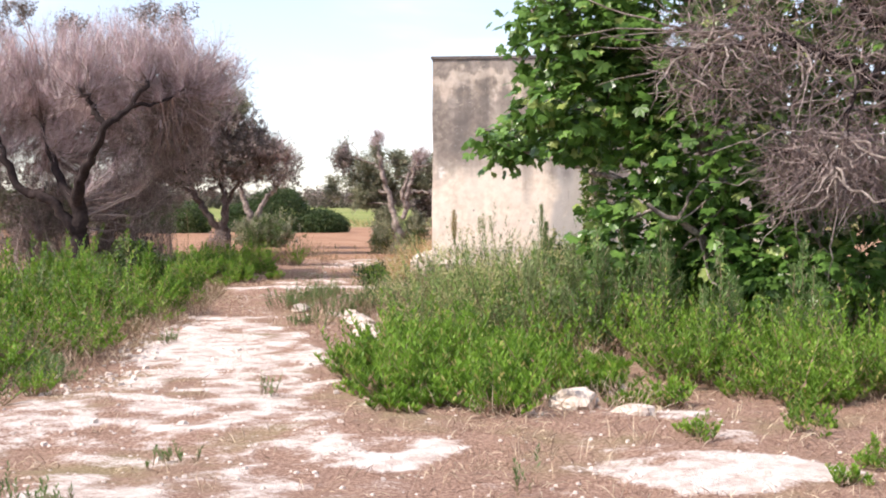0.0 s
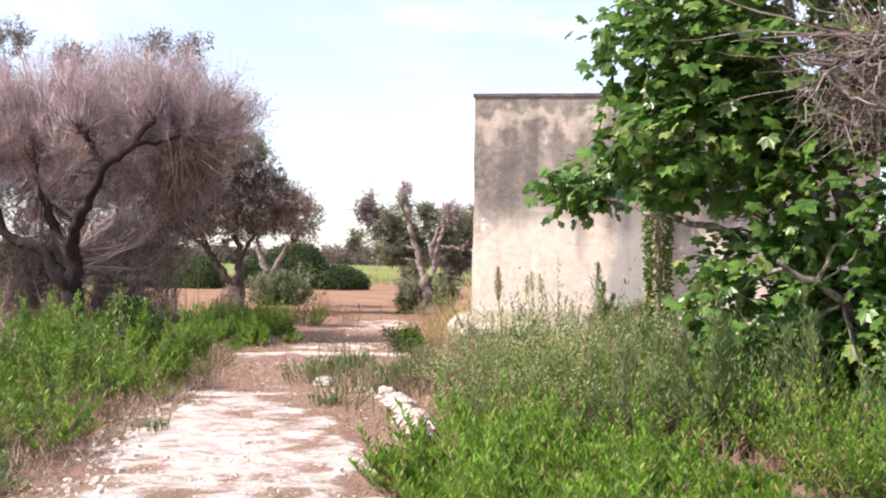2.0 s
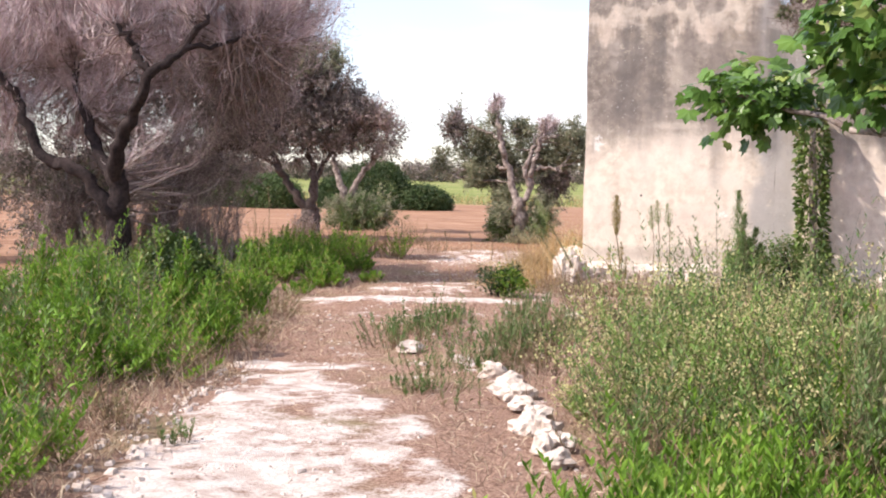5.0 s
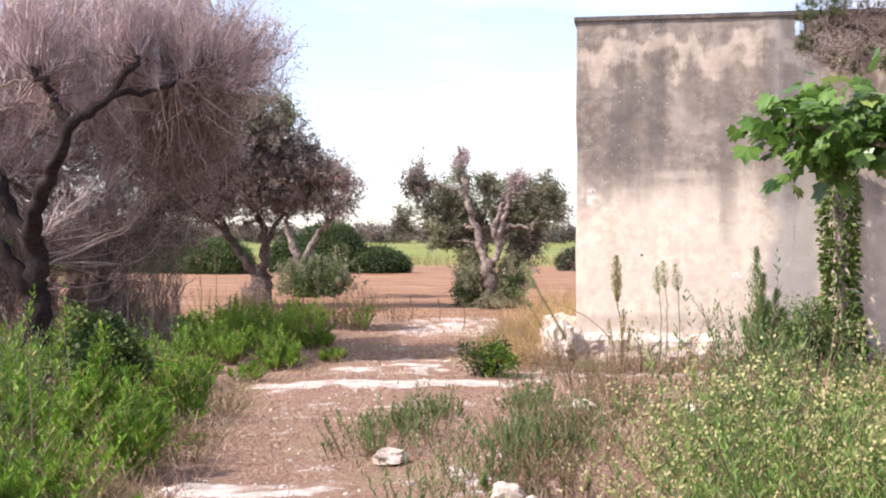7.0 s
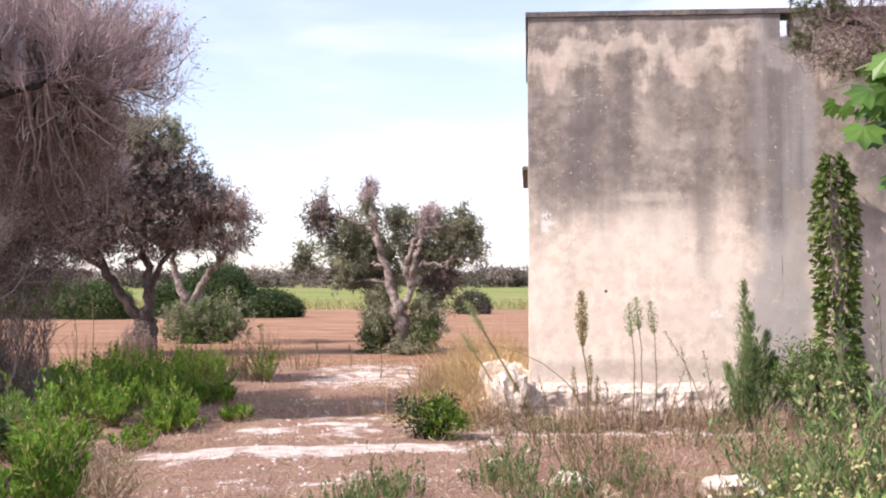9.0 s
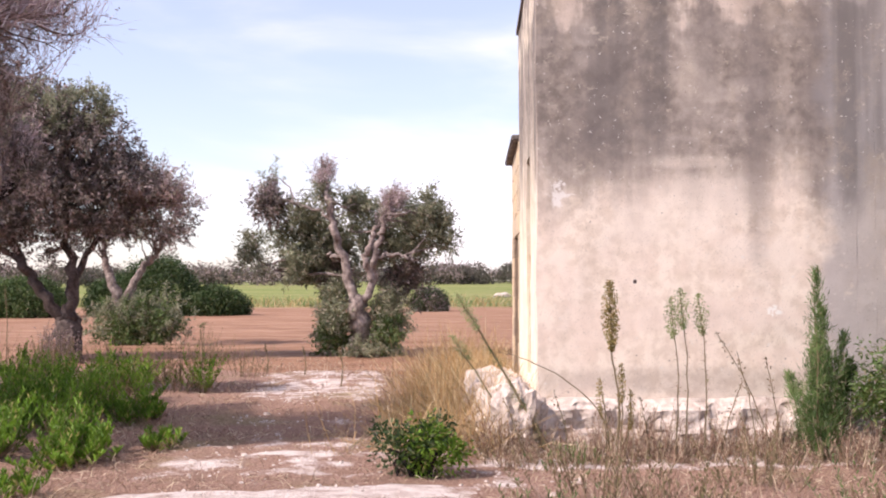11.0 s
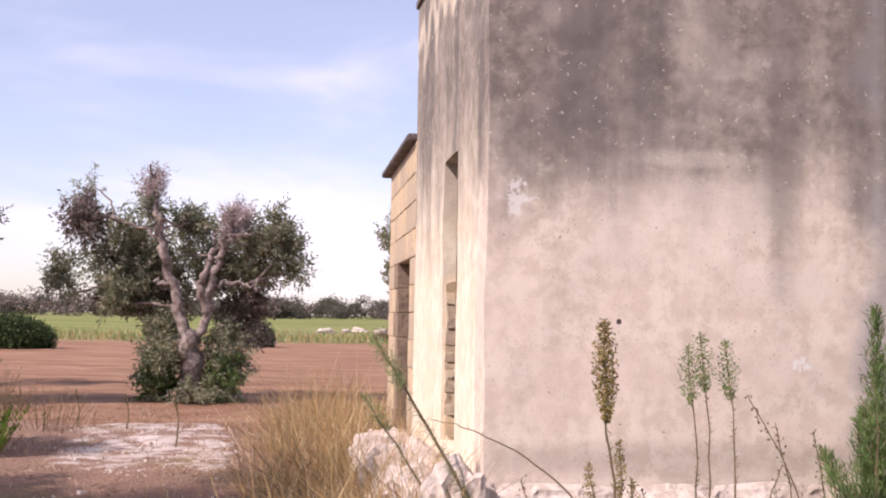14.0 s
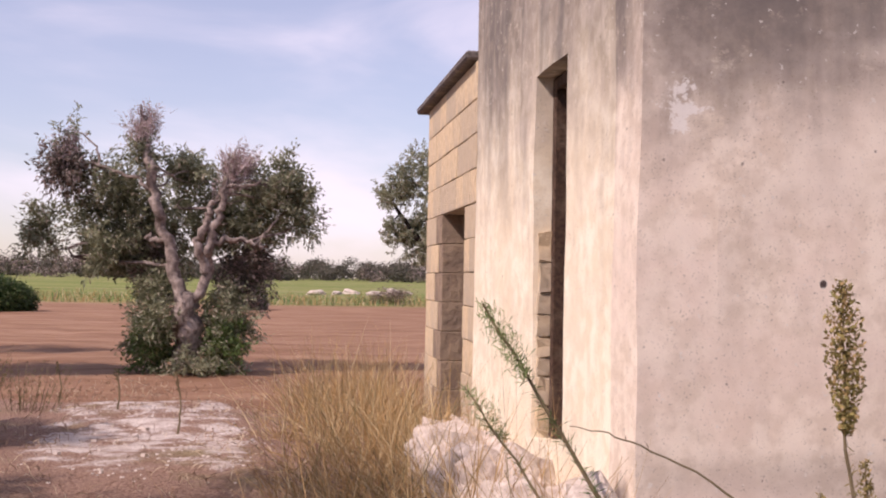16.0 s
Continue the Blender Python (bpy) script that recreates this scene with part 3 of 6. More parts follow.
while zc < 1.75:
    dz, xc = rr.uniform(0.12, 0.22), 0.03
    while xc < 0.40:
        dx = min(rr.uniform(0.12, 0.24), 0.43 - xc)
        bm = bmesh.new()
        box(bm, -dx / 2 + 0.006, dx / 2 - 0.006, -0.02, 0.02, -dz / 2 + 0.006, dz / 2 - 0.006)
        bmesh.ops.subdivide_edges(bm, edges=bm.edges[:], cuts=1, use_grid_fill=True)
        for v in bm.verts:
            v.co += Vector((rr.uniform(-0.012, 0.012), rr.uniform(-0.014, 0.014), rr.uniform(-0.012, 0.012)))
        ob = part("stone", bm, M_TUFF, west)
        ob.location = (xc + dx / 2, 2.352, zc + dz / 2)
        xc += dx
    zc += dz

# low part: tuff blocks in courses
H2, Y0, Y1 = 3.46, 4.754, 8.1
core = wall("wall_annex", [(0.03, 0.42, Y0, 5.38, 0.1, H2 - 0.004), (0.03, 0.42, 6.84, Y1 - 0.02, 0.1, H2 - 0.004), (0.03, 0.42, 5.38, 6.84, 2.34, H2 - 0.004)], M_MORTAR,
            "low annex wall of bare yellow tuff blocks")
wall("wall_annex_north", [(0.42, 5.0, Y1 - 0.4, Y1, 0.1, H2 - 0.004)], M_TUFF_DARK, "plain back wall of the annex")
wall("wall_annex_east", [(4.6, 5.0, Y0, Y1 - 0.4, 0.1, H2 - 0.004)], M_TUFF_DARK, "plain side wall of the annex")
bm = bmesh.new()
box(bm, -0.10, 5.05, 4.80, 8.46, H2, H2 + 0.08)
bmesh.ops.bevel(bm, geom=bm.edges[:], offset=0.02, segments=1, affect="EDGES")
tagged(part("roof", bm, M_COPING), "dark weathered roof slab of the low annex", "roof", kind="structure")

# ---- rocks ----
def rock(name, at, size, seed, label, category="rock", group="", turn=0.0, material=None, levels=3):
    bm = bmesh.new()
    bmesh.ops.create_icosphere(bm, subdivisions=levels, radius=1.0)
    off = Vector((seed * 7.3, seed * 3.1, seed * 5.7))
    for v in bm.verts:
        n = noise.fractal(v.co * 1.3 + off, 0.9, 2.0, 4)
        c = noise.cell(v.co * 1.8 + off)
        v.co *= 1 + 0.34 * n + 0.16 * (c - 0.5)
        v.co.z = max(v.co.z, -0.45)
        v.co = Vector((v.co.x * size[0], v.co.y * size[1], v.co.z * size[2]))
    ob = part(name, bm, material or M_STONE, smooth=False)
    ob.location = at
    ob.rotation_euler = (0, 0, turn)
    return tagged(ob, label, category, group)


rs = random.Random(3)
kerb = "rough stones in a row beside the path"
for i in range(13):
    u = i / 12
    x, y = 1.05 - 0.95 * u + rs.uniform(-0.1, 0.1), -12.5 + 3.2 * u + rs.uniform(-0.15, 0.15)
    s = rs.uniform(0.07, 0.14)
    rock("boundary_stone", (x, y, 0.05), (s * 1.1, s * rs.uniform(0.9, 1.4), s * rs.uniform(0.65, 0.95)), i + 1, "pale rough limestone in a low row beside the path", "stone", kerb, rs.uniform(0, 3))
for x, y, s in ((-1.05, -7.78, 0.13), (1.93, -14.9, 0.09), (1.75, -13.1, 0.12), (1.6, -5.0, 0.22), (2.3, -6.0, 0.3), (2.6, -6.3, 0.22), (3.4, -16.4, 0.2), (3.9, -17.0, 0.18), (3.7, -15.7, 0.17), (0.35, -4.6, 0.14), (-0.3, -3.6, 0.09), (3.2, -14.8, 0.22)):
    rock("loose_stone", (x, y, 0.03), (s, s * 1.2, s * 0.6), x * 3 + y, "loose pale limestone lying in the weeds", "stone", "loose stones", x)
# rocky footing below the plaster
bm = bmesh.new()
nxf, nzf = 170, 16
grid = []
for i in range(nxf + 1):
    col = []
    for k in range(nzf + 1):
        x, u = -0.05 + i * (W + 0.05) / nxf, k / nzf
        top = 0.47 + 0.05 * noise.noise(Vector((x * 1.7, 3, 0)))
        bulge = 0.10 + 0.09 * noise.fractal(Vector((x * 2.6, u * 1.6, 1)), 0.9, 2.0, 4) + 0.05 * noise.cell(Vector((x * 3.1, u * 2.2, 4)))
        col.append(bm.verts.new((x, -max(0.01, bulge * min(1.0, (1 - u) * 5 + 0.05)) - 0.10 * (1 - u), -0.08 + u * (top + 0.08))))
    grid.append(col)
for i in range(nxf):
    for k in range(nzf):
        bm.faces.new((grid[i][k], grid[i + 1][k], grid[i + 1][k + 1], grid[i][k + 1]))
footing = part("footing", bm, M_STONE)
tagged(footing, "rough white rubble footing under the plaster wall", "footing", kind="structure")
for x, y, z, sx, sy, sz in ((-0.17, -0.02, 0.2, 0.27, 0.36, 0.46), (-0.2, 0.75, 0.12, 0.42, 0.55, 0.42), (-0.25, 1.7, 0.12, 0.5, 0.7, 0.42), (-0.28, 2.9, 0.12, 0.48, 0.75, 0.42), (-0.2, 4.1, 0.1, 0.4, 0.7, 0.36)):
    rock("outcrop_rock", (x, y, z), (sx, sy, sz), y + 60, "bulging pale rock outcrop under the facade", "rock", "outcrop rocks", 0.1, levels=4)


# ---- trees ----
def in_ball(rng, n, centre, radii, hollow=0.35):
    d = unit(rng.normal(size=(n, 3)))
    r = rng.uniform(hollow ** 3, 1, size=(n, 1)) ** (1 / 3)
    return np.asarray(centre) + d * r * np.asarray(radii)


def foliage(geo, rng, centre, radii, clumps, per, leaf, clump_r=0.28, m=0, up=0.3):
    """Leaves in uneven clumps: a few boughs in the mass, clumps on each bough, leaves round each clump."""
    boughs = max(4, int(clumps ** 0.5 * 0.9))
    bc = in_ball(rng, boughs, centre, np.asarray(radii) * 0.72, 0.2)
    br = rng.uniform(0.25, 0.52, boughs)
    pick = rng.integers(0, boughs, clumps)
    c = bc[pick] + in_ball(rng, clumps, (0, 0, 0), radii, 0.1) * br[pick][:, None]
    p = np.repeat(c, per, 0)
    o = in_ball(rng, len(p), (0, 0, 0), (1.75, 1.75, 1.75), 0.1) * clump_r * rng.uniform(0.4, 1.1, size=(len(c), 1)).repeat(per, 0)
    p = p + o
    d = unit(o) + rng.normal(size=p.shape) * 0.6 + [0, 0, up]
    leaves(geo, rng, p, d, rng.uniform(0.7, 1.25, len(p)) * leaf[0], leaf[1] * rng.uniform(0.8, 1.2, len(p)), m)


def tufts(geo, rng, centre, radii, clumps, per, leaf, m=0):
    """Olive foliage: short shoots that fan up and out from many small boughs, leaves in pairs along each."""
    centre, radii = np.asarray(centre, float), np.asarray(radii, float)
    boughs = max(4, int(clumps ** 0.5 * 1.6))
    bc = in_ball(rng, boughs, centre, radii * 0.72, 0.15)
    pick = rng.integers(0, boughs, clumps)
    p = bc[pick] + rng.normal(size=(clumps, 3)) * (radii * 0.2)
    d = unit((p - centre) / radii) * 0.5 + rng.normal(size=(clumps, 3)) * 0.55 + [0, 0, 0.45]
    size = rng.uniform(0.14, 0.4, clumps)
    u = rng.uniform(0.0, 1.0, (clumps, per))
    q = p[:, None] + unit(d)[:, None] * (size[:, None] * u)[..., None] + rng.normal(size=(clumps, per, 3)) * 0.035
    q = q.reshape(-1, 3)
    dd = np.repeat(unit(d), per, 0) * 0.6 + rng.normal(size=q.shape) * 0.6
    leaves(geo, rng, q, dd, leaf[0] * rng.uniform(0.7, 1.25, len(q)), leaf[1] * rng.uniform(0.8, 1.2, len(q)), m)
    blades(geo, rng, p, d, size, 0.007, 0.3, m)


def sprays(wood, shoots, rng, ends, centre, radii, n, per, length, m=0, up=0.9, leafy=None, share=0.0, leaf=(0.05, 0.013), leaf_m=0):
    """Boughs that reach from the limbs into a mass, each set with shoots that stream up and out; some shoots keep leaves."""
    centre, radii = np.asarray(centre, float), np.asarray(radii, float)
    for k in range(n):
        to = in_ball(rng, 1, centre, radii, 0.25)[0]
        fr = ends[np.argmin(np.linalg.norm(ends - to, axis=1) + rng.uniform(0, 0.9, len(ends)))]
        if centre[2] < 1.6:
            fr = np.array([to[0] * 0.8 + rng.normal() * 0.1, to[1] * 0.8 + rng.normal() * 0.1, -0.05])
        far = np.linalg.norm(to - fr)
        mid = (fr + to) / 2 + rng.normal(size=3) * 0.10 * far + [0, 0, -0.12 * far]
        line = limb(wood, [fr, mid, to], 0.009 + 0.006 * min(far, 2.0), 0.004, rng, 5, 0.02, 0.0)
        at = np.clip(rng.beta(2.2, 1.1, per), 0, 0.999) * (len(line) - 1)
        lo = at.astype(int)
        p = line[lo] + (line[lo + 1] - line[lo]) * (at - lo)[:, None] + rng.normal(size=(per, 3)) * 0.05
        d = unit(to - fr) * 0.45 + rng.normal(size=(per, 3)) * 0.42 + [0, 0, up]
        size = length * rng.uniform(0.35, 1.2, per)
        blades(shoots, rng, p, d, size, 0.0075, 0.45, m)
        side = rng.uniform(size=per) < 0.8
        q = p[side] + unit(d[side]) * (size[side] * rng.uniform(0.3, 0.8, side.sum()))[:, None]
        blades(shoots, rng, q, d[side] + rng.normal(size=q.shape) * 0.7, size[side] * 0.5, 0.006, 0.4, m)
        if leafy is not None and share:
            q = np.repeat(p, 5, 0) + unit(np.repeat(d, 5, 0)) * (np.repeat(size, 5) * rng.uniform(0.3, 1.0, per * 5))[:, None]
            q = q[rng.uniform(size=len(q)) < share]
            leaves(leafy, rng, q, rng.normal(size=q.shape) * 0.8 + [0, 0, 0.3], leaf[0] * rng.uniform(0.7, 1.3, len(q)), leaf[1], leaf_m)


def olive(name, label, limbs, masses, seed, bark, leaf_mats, shoots=(), group="", leaf=(0.09, 0.029), branches=26):
    """An olive: limbs (points, thick, thin), leaf masses (centre, radii, clumps, per clump, material), dead sprays (centre, radii, boughs, shoots, length, tone, leafiness)."""
    rng = np.random.default_rng(seed)
    base = limbs[0][0][0]
    tree = thing(name, label, "olive tree", group, (base[0], base[1], 0))
    shift = np.array([base[0], base[1], 0])
    tg, ends = Geo(), []
    for pts, r0, r1 in limbs:
        line = limb(tg, np.array(pts) - shift, r0, r1, rng, 12, 0.03, 0.13)
        ends.extend(line[len(line) // 2:])
    ends = np.array(ends)
    bg_, cg, sg = Geo(), Geo(), Geo()
    targets = [(np.array(c) - shift, np.array(r)) for c, r, *_ in masses if c[2] > 1.9]
    for k in range(branches if targets else 0):
        c, r = targets[k % len(targets)]
        to = in_ball(rng, 1, c, r * 0.85, 0.4)[0]
        fr = ends[np.argmin(np.linalg.norm(ends - to, axis=1) + rng.uniform(0, 0.8, len(ends)))]
        mid = (fr + to) / 2 + rng.normal(size=3) * 0.09 * np.linalg.norm(to - fr)
        limb(bg_, [fr, mid, to], 0.026, 0.007, rng, 5, 0.015, 0.0)
    for c, r, clumps, per, mi in masses:
        tufts(cg, rng, np.array(c) - shift, r, int(clumps * 2.2), int(per * 1.1), leaf, mi)
    for c, r, n, per, length, mi, share in shoots:
        sprays(bg_, sg, rng, ends, np.array(c) - shift, r, n, per, length, mi, 0.9, cg, share, (leaf[0] * 0.75, leaf[1] * 0.75), len(leaf_mats) - 1)
    geo_part("trunk", tg, [bark], tree, smooth=True)
    tagged(geo_part("branchwork", bg_, [M_TWIG_GREY if len(shoots) > 5 else bark], tree), kind="stuff")
    if cg.v:
        tagged(geo_part("crown", cg, leaf_mats, tree), kind="stuff")
    if shoots:
        tagged(geo_part("deadwood", sg, [M_TWIG, M_TWIG_DARK], tree, "dead mauve-grey twigs"), kind="stuff")
    return tree


olive("olive_tree", "large half-dead olive with dark forked limbs and mauve twigs", [
    ([(-7.75, -1.0, -0.1), (-7.72, -1.0, 0.7), (-7.70, -1.0, 1.25), (-7.72, -1.1, 1.8)], 0.23, 0.15),
    ([(-7.72, -1.1, 1.7), (-7.45, -1.5, 2.31), (-7.10, -1.7, 2.81), (-6.70, -1.9, 3.37), (-6.29, -1.6, 3.76), (-5.95, -1.5, 4.3)], 0.125, 0.045),
    ([(-6.68, -1.9, 3.38), (-7.0, -1.8, 3.62), (-7.08, -1.75, 3.85), (-7.45, -1.7, 4.2)], 0.07, 0.035),
    ([(-7.72, -1.0, 1.0), (-8.31, -1.2, 1.75), (-8.94, -1.2, 2.0), (-9.39, -1.2, 2.81), (-9.68, -1.3, 3.33), (-10.15, -1.4, 3.65)], 0.125, 0.045),
    ([(-7.75, -1.0, 1.6), (-8.36, -0.6, 2.26), (-8.85, -0.3, 3.2), (-9.0, 0.0, 4.0)], 0.12, 0.04),
    ([(-6.29, -1.6, 3.76), (-5.8, -1.1, 3.9), (-5.3, -0.7, 4.3)], 0.05, 0.02),
], [
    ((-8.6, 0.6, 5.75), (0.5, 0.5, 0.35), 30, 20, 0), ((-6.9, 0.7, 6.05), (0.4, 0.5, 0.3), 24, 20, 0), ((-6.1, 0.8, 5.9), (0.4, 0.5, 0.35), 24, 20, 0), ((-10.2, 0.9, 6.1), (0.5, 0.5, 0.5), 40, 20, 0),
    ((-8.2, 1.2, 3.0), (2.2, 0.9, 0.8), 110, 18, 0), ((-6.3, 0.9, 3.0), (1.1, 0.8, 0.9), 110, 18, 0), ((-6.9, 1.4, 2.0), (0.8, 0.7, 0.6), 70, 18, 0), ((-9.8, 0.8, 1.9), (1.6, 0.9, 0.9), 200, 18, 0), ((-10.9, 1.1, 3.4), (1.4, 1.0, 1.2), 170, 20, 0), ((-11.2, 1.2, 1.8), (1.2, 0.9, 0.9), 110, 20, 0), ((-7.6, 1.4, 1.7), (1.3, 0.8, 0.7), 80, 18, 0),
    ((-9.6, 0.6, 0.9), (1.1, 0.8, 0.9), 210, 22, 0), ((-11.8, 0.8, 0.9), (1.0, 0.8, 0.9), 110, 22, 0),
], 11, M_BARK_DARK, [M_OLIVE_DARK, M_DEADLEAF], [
    ((-7.3, -0.6, 4.6), (2.4, 1.5, 1.2), 190, 46, 0.62, 0, 0.30), ((-5.0, 0.0, 4.5), (0.9, 1.0, 0.85), 70, 55, 0.5, 0, 0.35), ((-6.6, -0.3, 5.2), (1.6, 1.2, 0.7), 60, 55, 0.55, 0, 0.35), ((-7.6, 0.4, 3.6), (2.4, 1.2, 1.1), 100, 44, 0.6, 0, 0.35),
    ((-9.8, -0.2, 4.5), (1.7, 1.4, 1.3), 90, 46, 0.6, 0, 0.30), ((-10.6, 0.3, 3.8), (1.3, 1.0, 1.3), 50, 46, 0.55, 0, 0.4), ((-9.6, 0.0, 2.9), (1.6, 1.1, 1.0), 55, 50, 0.55, 0, 0.35), ((-8.0, 0.8, 2.3), (1.9, 0.8, 0.8), 45, 50, 0.5, 0, 0.4), ((-6.2, 0.3, 3.2), (1.2, 0.9, 0.9), 50, 50, 0.5, 1, 0.7), ((-6.6, 1.2, 2.2), (0.9, 0.8, 0.8), 30, 50, 0.5, 1, 0.6),
    ((-7.1, 0.7, 1.1), (0.9, 0.6, 0.9), 50, 60, 0.5, 1, 0.2), ((-9.0, 0.6, 1.2), (1.6, 0.8, 0.9), 45, 55, 0.5, 1, 0.3)], "olive trees", (0.072, 0.024), 40)

olive("olive_tree", "tall grey-green olive standing at the edge of the weeds", [
    ([(-13.5, 1.6, -0.1), (-13.3, 1.5, 1.4), (-12.6, 1.2, 3.2), (-11.5, 1.0, 5.3)], 0.26, 0.06),
    ([(-13.3, 1.5, 1.4), (-13.7, 1.3, 2.8), (-13.8, 1.0, 4.4)], 0.16, 0.05),
], [((-11.9, 1.1, 6.0), (1.2, 1.3, 1.4), 260, 24, 0), ((-13.2, 1.2, 4.6), (1.7, 1.5, 1.8), 260, 24, 1), ((-11.3, 1.4, 4.6), (1.2, 1.2, 1.0), 120, 22, 1)], 12, M_BARK_DARK, [M_OLIVE_DARK, M_DEADLEAF],
    [((-12.2, 1.1, 5.0), (1.8, 1.6, 1.6), 40, 50, 0.55, 0, 0.3)], "olive trees")

# Mostly hidden tree, added to shade the path and fill the twigs behind.
olive("olive_tree", "dusky olive with dark limbs, added behind the large dead one for shade", [
    ([(-9.6, 5.0, -0.1), (-9.5, 5.0, 0.9), (-9.3, 5.0, 1.7)], 0.24, 0.17),
    ([(-9.3, 5.0, 1.6), (-8.6, 5.0, 2.25), (-7.7, 5.1, 2.45), (-7.0, 5.2, 2.9)], 0.12, 0.04),
    ([(-9.35, 5.0, 1.6), (-9.4, 5.1, 2.8), (-9.1, 5.2, 4.0)], 0.13, 0.04),
    ([(-9.4, 5.0, 1.5), (-10.2, 5.0, 2.6), (-10.6, 5.0, 3.8)], 0.11, 0.04),
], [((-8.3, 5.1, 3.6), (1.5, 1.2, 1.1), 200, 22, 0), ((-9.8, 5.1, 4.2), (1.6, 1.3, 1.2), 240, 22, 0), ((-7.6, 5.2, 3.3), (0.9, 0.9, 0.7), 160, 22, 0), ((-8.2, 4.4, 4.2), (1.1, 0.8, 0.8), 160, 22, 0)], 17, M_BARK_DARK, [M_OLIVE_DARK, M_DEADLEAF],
    [((-8.6, 5.0, 3.6), (2.0, 1.3, 1.3), 60, 50, 0.5, 0, 0.4)], "olive trees", branches=30)

olive("olive_tree", "leaning olive with forked pale trunk and dusky foliage", [
    ([(-8.70, 12.5, -0.1), (-8.72, 12.5, 0.45), (-8.76, 12.5, 0.95)], 0.29, 0.21),
    ([(-8.80, 12.5, 0.85), (-9.28, 12.4, 1.48), (-9.60, 12.3, 2.0), (-9.85, 12.2, 2.9)], 0.13, 0.06),
    ([(-8.74, 12.5, 0.85), (-8.60, 12.5, 1.7), (-8.75, 12.6, 2.35), (-8.9, 12.6, 3.4)], 0.14, 0.05),
    ([(-8.66, 12.5, 1.5), (-8.15, 12.6, 2.4), (-7.5, 12.7, 2.9), (-7.0, 12.7, 3.2)], 0.07, 0.03),
    ([(-9.5, 12.3, 1.9), (-10.4, 12.4, 2.5), (-11.2, 12.5, 2.6)], 0.07, 0.03),
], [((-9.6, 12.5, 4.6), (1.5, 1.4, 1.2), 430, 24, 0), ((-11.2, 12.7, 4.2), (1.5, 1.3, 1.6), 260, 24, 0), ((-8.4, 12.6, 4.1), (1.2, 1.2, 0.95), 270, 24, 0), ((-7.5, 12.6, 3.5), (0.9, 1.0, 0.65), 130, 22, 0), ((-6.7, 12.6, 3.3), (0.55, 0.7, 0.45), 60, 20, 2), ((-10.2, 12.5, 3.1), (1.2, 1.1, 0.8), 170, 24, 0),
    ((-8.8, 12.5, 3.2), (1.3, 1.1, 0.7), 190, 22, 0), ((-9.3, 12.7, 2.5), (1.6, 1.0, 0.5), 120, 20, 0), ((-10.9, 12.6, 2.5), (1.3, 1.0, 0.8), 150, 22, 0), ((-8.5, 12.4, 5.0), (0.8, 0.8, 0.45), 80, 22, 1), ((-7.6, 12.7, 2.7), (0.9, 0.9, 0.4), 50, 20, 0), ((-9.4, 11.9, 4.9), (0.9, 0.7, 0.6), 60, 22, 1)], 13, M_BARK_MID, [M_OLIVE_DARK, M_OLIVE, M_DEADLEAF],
    [((-8.7, 12.4, 3.7), (2.0, 1.3, 1.1), 60, 40, 0.45, 1, 0.5), ((-7.0, 12.6, 3.4), (0.9, 0.8, 0.5), 22, 34, 0.35, 0, 0.6), ((-8.7, 12.0, 0.35), (0.35, 0.3, 0.35), 14, 30, 0.3, 1, 0.3)], "olive trees", branches=44)

olive("olive_tree", "small olive with a pale forked trunk over its own suckers", [
    ([(-9.28, 18.6, -0.1), (-9.32, 18.6, 0.5), (-9.42, 18.6, 1.0)], 0.22, 0.16),
    ([(-9.45, 18.6, 0.95), (-9.78, 18.6, 1.86), (-9.9, 18.6, 2.6)], 0.13, 0.06),
    ([(-9.38, 18.6, 0.95), (-9.0, 18.6, 1.7), (-8.72, 18.6, 2.1), (-8.4, 18.5, 2.4)], 0.12, 0.05),
], [((-8.9, 18.4, 0.6), (1.3, 0.9, 0.65), 150, 26, 0), ((-8.9, 18.3, 0.5), (1.3, 0.9, 0.6), 150, 26, 2), ((-9.5, 18.8, 3.3), (1.2, 1.1, 0.9), 130, 24, 0), ((-8.2, 18.6, 3.0), (0.7, 0.8, 0.6), 60, 24, 1)], 14, M_BARK_PALE, [M_OLIVE, M_OLIVE_DARK, M_SHRUB], (), "olive trees")

